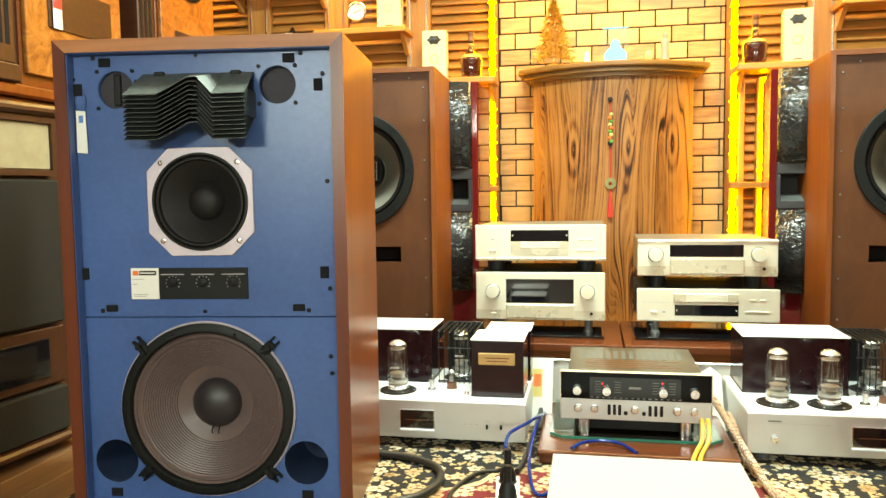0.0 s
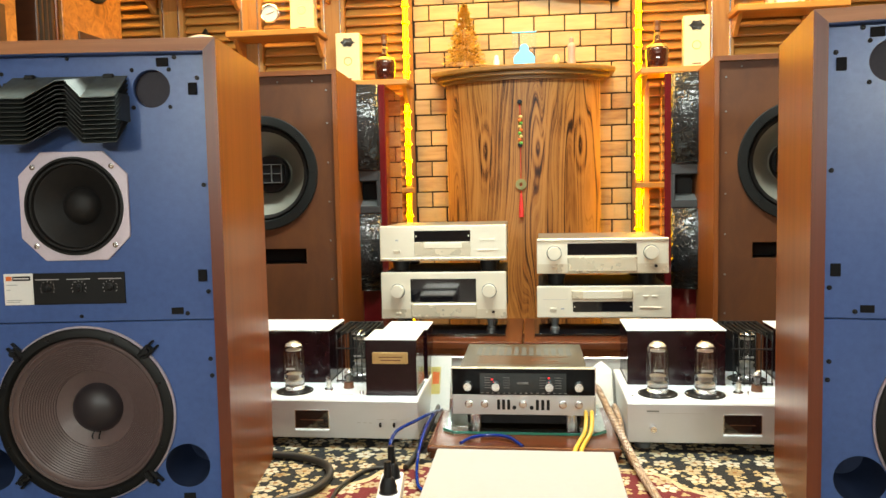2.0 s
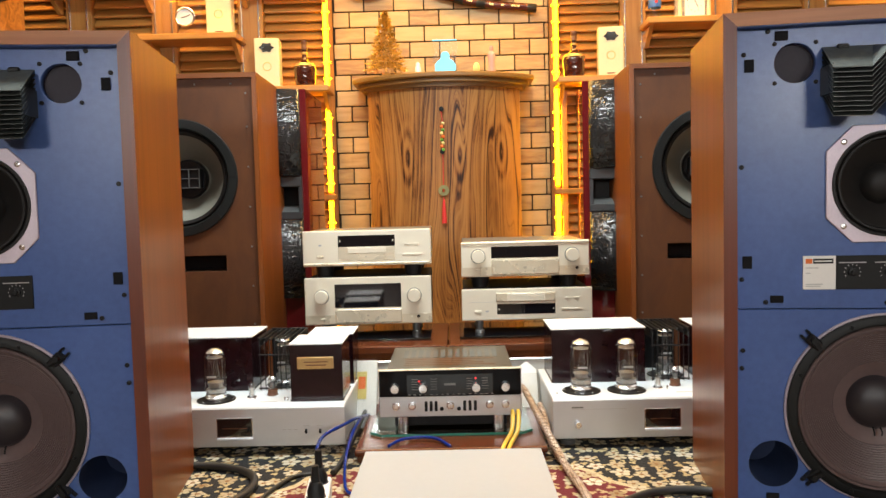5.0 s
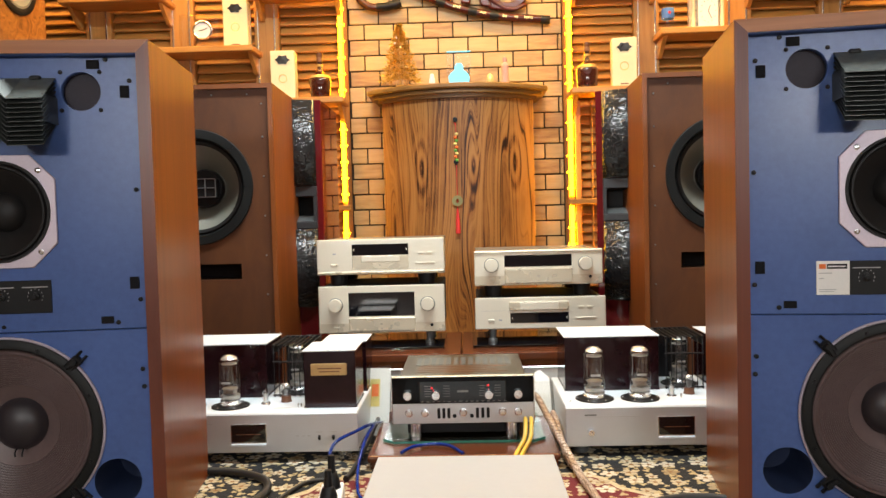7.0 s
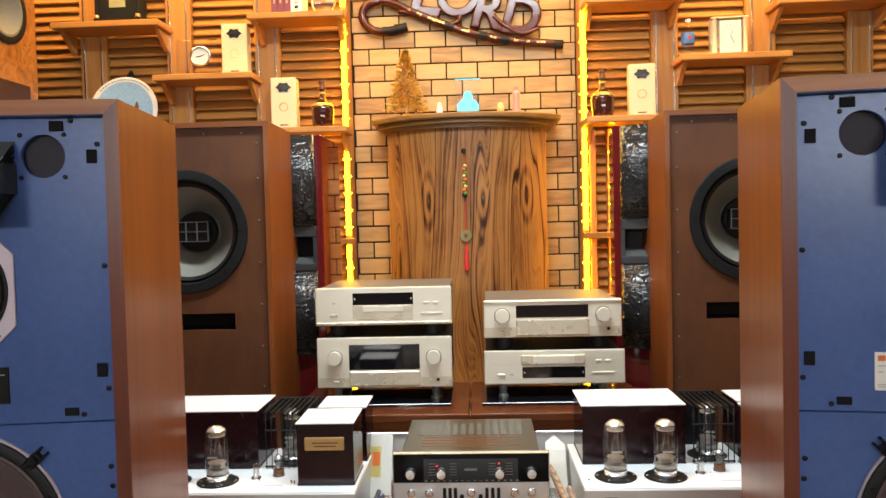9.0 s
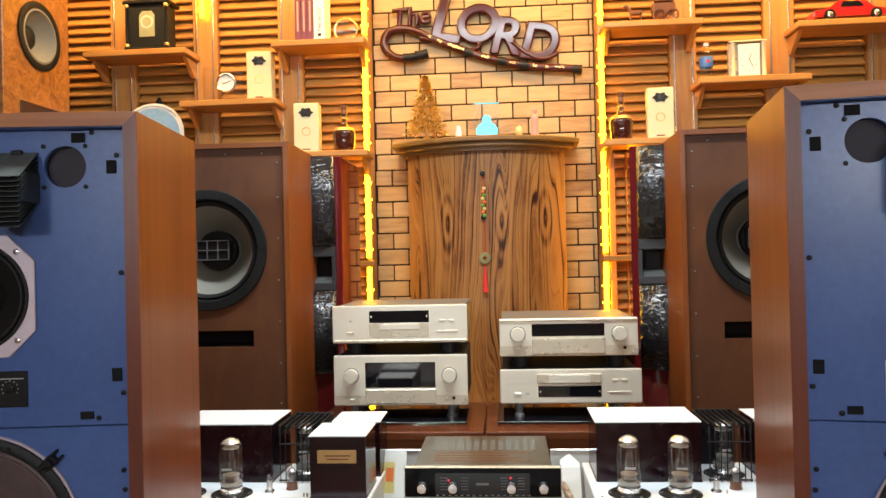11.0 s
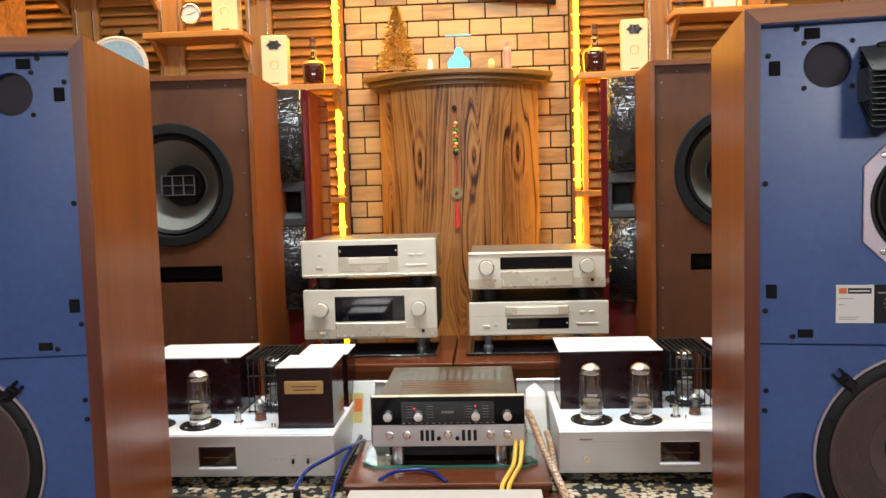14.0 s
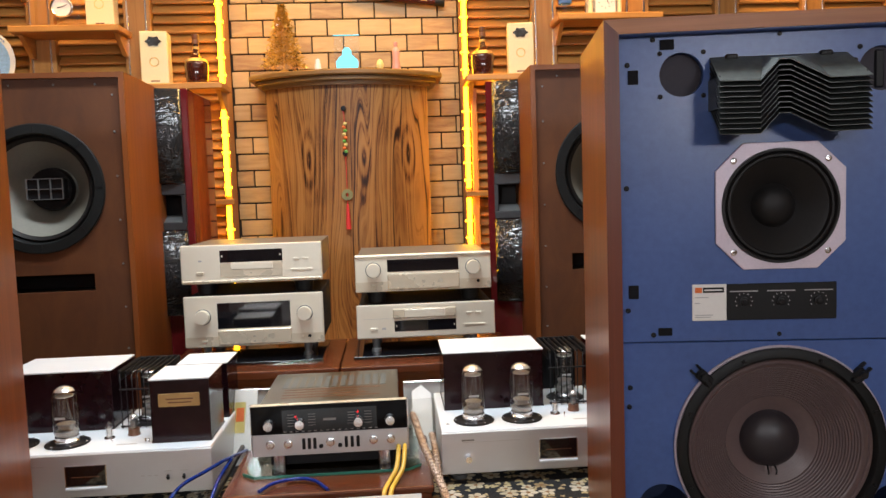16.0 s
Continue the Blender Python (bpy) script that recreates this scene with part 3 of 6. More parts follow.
for a, b in posts:
    stud = thing("trim", "upright varnished pine stud between louvre panels", "stud", kind="structure")
    part("board", bx(a, b, 3.992, 4.115, 0.0, TOP - 0.002, 0.003), PINE_Z, stud)
    c = (a + b) / 2
    rail = part("metal_rail", bx(c - 0.048, c - 0.040, 3.984, 3.996, 0.3, 2.5, 0.001), CHROME, stud, "thin chrome shelf rail")
    again(rail, pose(0.088, 0, 0))
for a, b, s in ((-0.50, -0.468, -1), (0.693, 0.725, 1)):
    edge = thing("trim", "upright pine edge board beside the brick wall", "edge board", kind="structure")
    part("board", bx(a, b, 3.975, 4.115, 0.0, TOP - 0.002, 0.003), PINE_Z, edge)


def led_strip(x, z0, z1):
    s = thing("led_strip", "glowing warm yellow strip, LED or added stile glow", "light strip", pose(x, 0, 0), "edge light strips")
    part("strip", bx(-0.010, 0.010, 3.952, 3.974, z0, z1, 0.002), LED, s)
    bulb = None
    for k in range(int((z1 - z0) / 0.085)):
        at = pose(0.0, 3.955, z0 + 0.04 + k * 0.085)
        if bulb is None:
            bulb = part("clip", bx(-0.016 if x < 0.1 else -0.024, 0.024 if x < 0.1 else 0.016, -0.006, 0.004, -0.0045, 0.0045, 0.002), LED, s)
            bulb.matrix_basis = at
        else:
            again(bulb, at)


for x in (-0.484, 0.709):
    led_strip(x, 0.30, 0.71)
    led_strip(x, 0.76, 1.262)
    led_strip(x, 1.305, 1.842)
    led_strip(x, 1.905, 2.45)


for a, b in ((0.731, 0.762), (0.820, 0.868)):
    stile = thing("trim", "upright pine stile framing the lower louvre slats", "stile", kind="structure")
    part("board", bx(a, b, 3.968, 4.03, 0.30, 1.258, 0.003), PINE_Z, stile)
# Added glow: stands in for LED light falling on the far stile.
for z0, z1 in ((0.30, 0.71), (0.76, 1.25)):
    led_strip(0.846, z0, z1)

for x in (-1.335, -2.235, 2.065, 1.58):
    led_strip(x, 2.03, 2.45)


def wall_shelf(x0, x1, z, y0=3.80):
    s = thing("wall_shelf", "varnished pine wall shelf with chamfered brackets", "shelf", pose((x0 + x1) / 2, 3.99, z), "pine wall shelves")
    w = (x1 - x0) / 2
    d = 3.99 - y0
    part("board", bx(-w, w, -d, 0, -0.030, 0, 0.004), PINE_X, s)
    arm = part("bracket", prism([(-d + 0.05, -0.031), (-0.001, -0.031), (-0.001, -0.12), (-0.03, -0.12)], -w + 0.02, -w + 0.042, "x", 0.002), PINE, s)
    again(arm, pose(2 * w - 0.062, 0, 0))
    return s


for x0, x1, z in ((-1.90, -1.36, 1.835), (-1.40, -0.905, 1.565), (-0.925, -0.455, 1.845), (-0.86, -0.45, 1.292), (0.70, 1.17, 1.862), (1.145, 1.66, 1.578), (1.60, 2.16, 1.826), (0.695, 1.12, 1.30), (-1.86, -1.36, 1.225)):
    wall_shelf(x0, x1, z)
for x0, x1 in ((-0.80, -0.45), (0.69, 0.95)):
    wall_shelf(x0, x1, 0.745, 3.93)


# ---- blue studio monitor ----
W, H, D = 0.635, 1.055, 0.39


def screw_head(r=0.005):
    return lathe([(0, 0), (r, 0), (r, 0.002), (r * 0.7, 0.0032), (r * 0.35, 0.0032), (r * 0.3, 0.0015), (0, 0.0015)], 12, TO_FRONT)


def studio_monitor(at, m, tag):
    """Front centre at the origin, depth along y; m is +1 where the inner side is at +x."""
    s = thing("studio_monitor", "large studio loudspeaker with a bare blue baffle in walnut cabinet", "loudspeaker", at, "pair of blue studio monitors")
    w, t, rec = W / 2, 0.027, 0.032
    X = lambda a: m * (w - a)  # distance from the inner edge
    xo = -0.012 if m > 0 else 0.008  # the baffle parts sit a little off centre
    part("side_panel", prism([(-w, 0), (-w, H), (-w + t, H - t), (-w + t, t)], 0.004, D), WALNUT, s)
    part("side_panel", prism([(w, 0), (w, H), (w - t, H - t), (w - t, t)], 0.004, D), WALNUT, s)
    part("top_panel", prism([(-w, H), (w, H), (w - t, H - t), (-w + t, H - t)], 0.004, D), WALNUT_X_LIT, s)
    part("bottom_panel", prism([(-w, 0), (w, 0), (w - t, t), (-w + t, t)], 0.004, D), WALNUT_X_LIT, s)
    part("back_panel", bx(-w + t, w - t, D - 0.02, D - 0.002, t, H - t), WALNUT, s)
    for a, b, c, d, mat in (((-w, 0), (-w, H), (-w + t, H - t), (-w + t, t), WALNUT_RIM), ((w, 0), (w, H), (w - t, H - t), (w - t, t), WALNUT_RIM), ((-w, H), (w, H), (w - t, H - t), (-w + t, H - t), WALNUT_X_LIT), ((-w, 0), (w, 0), (w - t, t), (-w + t, t), WALNUT_X_LIT)):
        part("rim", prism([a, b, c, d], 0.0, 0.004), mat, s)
    for a, b, c, d in ((-w + t, -w + t + 0.0015, t, H - t), (w - t - 0.0015, w - t, t, H - t), (-w + t + 0.0015, w - t - 0.0015, H - t - 0.0015, H - t), (-w + t + 0.0015, w - t - 0.0015, t, t + 0.0015)):
        part("liner", bx(a, b, 0.005, rec - 0.0005, c, d), BLUE, s, "blue painted inner edge")
    split = 0.446
    wi = w - t
    upper = part("upper_baffle", bx(-wi, wi, rec, rec + 0.02, split + 0.001, H - t, 0.0015), BLUE, s)
    lower = part("lower_baffle", bx(-wi, wi, rec, rec + 0.02, t, split - 0.001, 0.0015), BLUE, s)
    bpy.context.view_layer.update()
    hole = lambda x, z, r: lathe([(0, -0.1), (r, -0.1), (r, 0.1), (0, 0.1)], 40, facing(x, rec, z))
    ci, co = (X(0.139), 0.954), (X(0.501), 0.951)
    holed(upper, hole(ci[0] + xo, ci[1], 0.041), hole(co[0] + xo, co[1], 0.041), hole(xo, 0.703, 0.108))
    ports = ((-w + 0.098, 0.115), (w - 0.098, 0.115))
    holed(lower, *[hole(x + xo, z, 0.050) for x, z in ports], hole(xo, 0.238, 0.177))
    for x, z in ports:
        part("port", lathe([(0.0498, 0.0), (0.0498, -0.17), (0, -0.17)], 40, facing(x, rec + 0.001, z)), PORT_SHADE, s, "port tube, blue darkened for the shade inside")
    part("hole_cover", lathe([(0, -0.0195), (0.0407, -0.0195), (0.0407, -0.024), (0, -0.024)], 40, facing(ci[0], rec, ci[1])), GREY_COVER, s, "grey cover recessed in a round hole")
    slot = part("slot_tweeter", lathe([(0, -0.012), (0.0405, -0.012), (0.0405, -0.019), (0, -0.019)], 40, facing(co[0], rec, co[1])), GREY_COVER, s, "grey round tweeter with an upright slot")
    part("slot", bx(co[0] - 0.009, co[0] + 0.009, rec + 0.008, rec + 0.014, co[1] - 0.035, co[1] + 0.035, 0.003), BLACK, slot)
    for cx, cz in (ci, co):
        for ax, az in ((-1, -1), (1, -1), (-1, 1), (1, 1)):
            part("bolt", moved(screw_head(0.0045), Matrix.Translation((cx + ax * 0.040, rec, cz + az * 0.040))), BLACK, s)
    # ten-inch driver in its eight-sided cast frame
    q, c = 0.119, 0.051
    octo = [(-q, -q + c), (-q, q - c), (-q + c, q), (q - c, q), (q, q - c), (q, -q + c), (q - c, -q), (-q + c, -q)]
    frame10 = part("driver_frame", prism([(x, z + 0.703) for x, z in octo], rec - 0.006, rec - 0.0005, "y", 0.0012), CAST_ALU, s, "eight-sided cast aluminium driver frame")
    bpy.context.view_layer.update()
    holed(frame10, hole(0, 0.703, 0.106))
    part("midrange_cone", lathe([(0.108, 0.006), (0.1075, 0.010), (0.103, 0.010), (0.100, 0.004), (0.097, 0.009), (0.093, 0.009), (0.090, 0.002), (0.085, 0.0), (0.05, -0.028), (0.042, -0.033), (0.036, -0.018), (0.022, -0.009), (0, -0.006)], 64, facing(0, rec, 0.703)), CONE_DARK, s, "dark paper midrange cone")
    for ax, az in ((-1, -1), (1, -1), (-1, 1), (1, 1)):
        part("bolt", moved(screw_head(0.006), Matrix.Translation((ax * 0.086, rec - 0.006, 0.703 + az * 0.086))), CHROME, s)
    # fifteen-inch woofer
    wz = 0.238
    woofer = part("woofer_frame", lathe([(0.178, 0.0), (0.1995, 0.0), (0.200, 0.006), (0.1975, 0.009), (0.1955, 0.0075)], 72, facing(0, rec - 0.0005, wz)), CAST_ALU, s, "bright cast woofer frame")
    part("gasket", lathe([(0.1955, 0.004), (0.1955, 0.013), (0.190, 0.016), (0.178, 0.016), (0.174, 0.012), (0.172, 0.0)], 72, facing(0, rec - 0.0005, wz)), GASKET, woofer, "thick dark grey gasket ring")
    prof = [(0.176, 0.0), (0.172, 0.005), (0.168, 0.001), (0.164, 0.004), (0.160, -0.001)]
    r, h = 0.158, -0.003
    while r > 0.058:
        prof += [(r, h), (r - 0.0022, h - 0.0009), (r - 0.0034, h + (0.0013 if r > 0.092 else -0.0018))]
        r, h = r - 0.0046, h - 0.0024
    prof += [(0.052, h), (0.050, h)]
    part("woofer_cone", lathe(prof, 80, facing(0, rec, wz)), CONE_GREY, woofer, "ribbed grey-brown paper cone")
    part("dust_cap", lathe([(0.058, h - 0.002), (0.056, h + 0.009), (0.049, h + 0.020), (0.037, h + 0.029), (0.020, h + 0.035), (0, h + 0.037)], 48, facing(0, rec, wz)), DUST_CAP, woofer)
    part("lead_wire", merged(sweep([(-0.007, rec + 0.045, wz - 0.052), (-0.008, rec + 0.034, wz - 0.060), (-0.007, rec + 0.034, wz - 0.068)], 0.0018, 6), sweep([(0.007, rec + 0.045, wz - 0.052), (0.008, rec + 0.034, wz - 0.060), (0.007, rec + 0.034, wz - 0.068)], 0.0018, 6)), BLACK, woofer)
    for ang in (44.5, 135.5, 225, 315):
        ca, sa = math.cos(radians(ang)), math.sin(radians(ang))
        clamp = merged(bx(-0.018, 0.012, -0.018, 0.0, -0.011, 0.011, 0.003), bx(0.008, 0.024, -0.011, 0.0, -0.010, -0.005, 0.0015), bx(0.008, 0.024, -0.011, 0.0, 0.005, 0.010, 0.0015), moved(bx(-0.020, 0.006, -0.026, -0.014, -0.005, 0.005, 0.002), Matrix.Rotation(radians(14), 4, "Y")), lathe(disc(0.0065, 0.012), 14, facing(0.002, -0.016, 0)))
        part("clamp", moved(clamp, Matrix.Translation((ca * 0.203, rec, wz + sa * 0.203)) @ Matrix.Rotation(radians(-ang), 4, "Y")), BLACK, woofer, "black cast mounting clamp")
    for k in range(8):
        ang = radians(22.5 + 45 * k)
        part("bolt", moved(screw_head(0.004), Matrix.Translation((math.cos(ang) * 0.185, rec - 0.0165, wz + math.sin(ang) * 0.185))), BLACK, woofer)
    # acoustic lens: a stack of bent slanted plates
    lens = part("acoustic_lens", bx(X(0.21) if m < 0 else X(0.45), X(0.45) if m < 0 else X(0.21), rec - 0.020, rec - 0.001, 0.887, 0.969, 0.002), BLACK, s, "black slant-plate acoustic lens")
    lc, half, dep = X(0.313 if m > 0 else 0.314), 0.130, 0.088
    bend = [(-half, 0.0), (-0.0585, -0.001), (0.010, 0.034), (0.028, 0.034), (0.060, -0.001), (half, 0.0)]
    if m < 0:
        bend = [(-x, dz) for x, dz in reversed(bend)]
    for k in range(11):
        z = 0.834 + k * 0.0093
        bm = bmesh.new()
        front, back = [], []
        for x, dz in bend:
            back.append(bm.verts.new((lc + x * 0.955, rec - 0.001, z + 0.054)))
            front.append(bm.verts.new((lc + x, rec - dep, z + dz)))
        for i in range(5):
            bm.faces.new((front[i], front[i + 1], back[i + 1], back[i]))
        top = bmesh.ops.extrude_face_region(bm, geom=list(bm.faces))
        bmesh.ops.translate(bm, vec=(0, 0, 0.0016), verts=[v for v in top["geom"] if isinstance(v, bmesh.types.BMVert)])
        bmesh.ops.recalc_face_normals(bm, faces=bm.faces)
        part("lens_plate", bm, LENS_TOP if k == 10 else LENS, lens, "greenish-black top plate, paler for light from above" if k == 10 else "")
    for x in (-0.085, 0.085):
        part("lens_bracket", bx(lc + x - 0.012, lc + x + 0.012, rec - 0.010, rec, 0.976, 0.987, 0.003), BLACK, lens)
    for sx in (-1, 1):
        part("lens_rib", bx(lc + sx * (half - 0.004) - 0.001, lc + sx * (half - 0.004) + 0.001, rec - 0.075, rec - 0.003, 0.883, 0.939), LENS, lens)
    # control plate
    px0 = -w + (0.151 if m > 0 else 0.155)
    px1 = px0 + 0.267
    plate = part("control_plate", bx(px0 + 0.0645, px1, rec - 0.003, rec - 0.0005, 0.487, 0.557, 0.0008), BLACK, s, "black control plate with three level knobs")
    for k in range(3):
        kx = px0 + 0.096 + k * 0.069
        part("level_knob", lathe([(0.0, 0), (0.009, 0), (0.0085, 0.004), (0.005, 0.005), (0.0045, 0.009), (0, 0.0095)], 20, facing(kx, rec - 0.003, 0.523)), BLACK, plate)
        for j in range(9):
            g = radians(-30 + 30 * j)
            part("scale_mark", bx(-0.0007, 0.0007, -0.0006, 0, -0.0012, 0.0012), GREY_PRINT, plate).matrix_basis = pose(kx + 0.0155 * math.cos(g), rec - 0.003, 0.523 + 0.0155 * math.sin(g))
        part("print_bar", bx(kx - 0.026, kx + 0.026, rec - 0.0036, rec - 0.003, 0.5415, 0.5435), GREY_PRINT, plate)
    card = part("name_card", bx(px0, px0 + 0.064, rec - 0.003, rec - 0.0005, 0.487, 0.557, 0.0006), WHITE_CARD, s, "white name card with an orange mark")
    part("orange_mark", bx(px0 + 0.005, px0 + 0.018, rec - 0.0036, rec - 0.003, 0.541, 0.551), ORANGE, card)
    part("black_bar", bx(px0 + 0.020, px0 + 0.059, rec - 0.0036, rec - 0.003, 0.541, 0.551), BLACK, card)
    for a, b, z in ((0.022, 0.056, 0.546),):
        part("print_bar", bx(px0 + a, px0 + b, rec - 0.0042, rec - 0.0036, z - 0.0012, z + 0.0012), WHITE_CARD, card)
    for a, b, z in ((0.005, 0.030, 0.532), (0.005, 0.014, 0.521), (0.005, 0.038, 0.498), (0.005, 0.034, 0.494)):
        part("print_bar", bx(px0 + a, px0 + b, rec - 0.0036, rec - 0.003, z - 0.0009, z + 0.0009), GREY_PRINT, card)
    # fabric fastener squares and screws, the same on both edges
    for e, z, a, b in ((0.112, 1.010, 0.026, 0.019), (0.049, 0.952, 0.019, 0.026), (0.045, 0.545, 0.019, 0.026), (0.104, 0.467, 0.026, 0.015), (0.096, 0.043, 0.026, 0.019)):
        for sx in (-1, 1):
            part("fastener_patch", bx(sx * (w - e) - a / 2, sx * (w - e) + a / 2, rec - 0.004, rec - 0.0003, z - b / 2, z + b / 2, 0.001), FELT_OR_SHADE, s)
    for e, z in ((0.086, 1.020), (0.0385, 0.975), (0.034, 0.744), (0.034, 0.509), (0.082, 0.461), (0.036, 0.358), (0.034, 0.320)):
        for sx in (-1, 1):
            part("screw", moved(screw_head(0.0050), Matrix.Translation((sx * (w - e), rec - 0.0003, z))), BLACK, s)
    for z in (1.021, 0.459):
        part("screw", moved(screw_head(0.0042), Matrix.Translation((0, rec - 0.0003, z))), BLACK, s)
    for child in s.children:
        if child.name.split(".")[0] not in ("side_panel", "top_panel", "bottom_panel", "back_panel", "rim", "liner", "upper_baffle", "lower_baffle"):
            child.location.x += xo
    if tag:
        ln = part("hang_tag", prism([(-0.286, 0.815), (-0.262, 0.812), (-0.264, 0.905), (-0.285, 0.907)], rec - 0.006, rec - 0.004), WHITE_CARD, s, "white paper hang tag with a blue mark")
        part("blue_mark", bx(-0.279, -0.269, rec - 0.0066, rec - 0.006, 0.880, 0.896), BLUE_PRINT, ln)
        part("string", merged(sweep([(-0.282, rec - 0.005, 0.905), (-0.29, rec - 0.003, 0.93), (-0.283, rec - 0.003, 0.945)], 0.0006, 5), sweep([(-0.266, rec - 0.005, 0.904), (-0.262, rec - 0.003, 0.93), (-0.268, rec - 0.003, 0.945)], 0.0006, 5)), BLACK, ln)
    return s


studio_monitor(pose(-0.810, 1.506, 0.0, 0, 0, 7), 1, True)
studio_monitor(pose(1.030, 1.508, 0.0, 0, 0, -8), -1, False)


# ---- brown coaxial loudspeakers behind ----
def coaxial_speaker(at):
    s = thing("coaxial_loudspeaker", "tall brown loudspeaker with a coaxial driver in a wooden cabinet", "loudspeaker", at, "pair of brown loudspeakers")
    w, h, d, t, rec = 0.295, 1.172, 0.43, 0.017, 0.016
    for sx in (-1, 1):
        part("side_panel", prism([(sx * w, 0), (sx * w, h), (sx * (w - t), h - t), (sx * (w - t), t)], 0, d, "y"), TEAK, s)
    part("top_panel", prism([(-w, h), (w, h), (w - t, h - t), (-w + t, h - t)], 0, d), TEAK, s)
    part("bottom_panel", prism([(-w, 0), (w, 0), (w - t, t), (-w + t, t)], 0, d), TEAK, s)
    part("back_panel", bx(-w + t, w - t, d - 0.02, d - 0.002, t, h - t), BROWN_PLY, s)
    baffle = part("baffle", bx(-w + t, w - t, rec, rec + 0.02, t, h - t, 0.001), BROWN_PLY, s, "brown stained plywood baffle")
    bpy.context.view_layer.update()
    zc = 0.800
    holed(baffle, lathe([(0, -0.1), (0.180, -0.1), (0.180, 0.1), (0, 0.1)], 48, facing(0, rec, zc)), bx(-0.158, 0.158, -0.1, 0.2, 0.458, 0.516))
    part("slot_port", merged(bx(-0.158, 0.158, rec + 0.021, rec + 0.14, 0.448, 0.457), bx(-0.158, 0.158, rec + 0.021, rec + 0.14, 0.517, 0.526), bx(-0.17, 0.17, rec + 0.14, rec + 0.15, 0.448, 0.526)), BLACK, s)
    ring = part("driver_ring", lathe([(0.176, 0.0), (0.212, 0.0), (0.213, 0.008), (0.210, 0.012), (0.181, 0.012), (0.178, 0.009), (0.176, 0.0)], 72, facing(0, rec - 0.0003, zc)), RING_BLACK, s, "black driver ring with notches")
    for k in range(8):
        g = radians(45 * k)
        part("notch", moved(bx(-0.012, 0.012, -0.0135, -0.010, -0.0022, 0.0022), Matrix.Translation((0.194 * math.cos(g), rec, zc + 0.194 * math.sin(g))) @ Matrix.Rotation(-g, 4, "Y")), BLACK, ring)
    part("surround", lathe([(0.178, 0.000), (0.174, -0.006), (0.168, 0.000), (0.163, -0.004), (0.156, -0.010)], 64, facing(0, rec, zc)), CONE_DARK, ring)
    part("cone", lathe([(0.157, -0.010), (0.134, -0.056), (0.104, -0.104), (0.074, -0.142), (0, -0.142)], 64, facing(0, rec, zc)), CONE_PALE, ring, "pale cream paper cone")
    horn = part("horn", merged(bx(-0.060, 0.060, rec + 0.052, rec + 0.09, zc - 0.036, zc + 0.036, 0.003), lathe([(0, 0), (0.064, 0), (0.074, 0.02), (0.070, 0.045), (0.0, 0.05)], 36, facing(0, rec + 0.138, zc))), BLACK, ring, "black multicell horn with pale dividers")
    for x in (-0.058, -0.020, 0.019, 0.058):
        part("divider", bx(x - 0.0012, x + 0.0012, rec + 0.044, rec + 0.0515, zc - 0.034, zc + 0.034), STEEL_LID, horn)
    for z in (-0.034, 0.0, 0.034):
        part("divider", bx(-0.058, 0.058, rec + 0.0435, rec + 0.0512, zc + z - 0.0012, zc + z + 0.0012), STEEL_LID, horn)
    head = None
    spots = [(sx * 0.252, z) for sx in (-1, 1) for z in (0.12, 0.26, 0.40, 0.545, 0.69, 0.835, 0.98, 1.10)] + [(x, 1.135) for x in (-0.2, -0.07, 0.07, 0.2)]
    for x, z in spots:
        if head is None:
            head = part("screw", screw_head(0.0036), STEEL_LID, s)
            head.matrix_basis = pose(x, rec, z)
        else:
            again(head, pose(x, rec, z))
    return s


coaxial_speaker(pose(-0.834, 2.712, 0.0, 0, 0, 1.5))
coaxial_speaker(pose(1.103, 2.765, 0.0, 0, 0, -1.5))


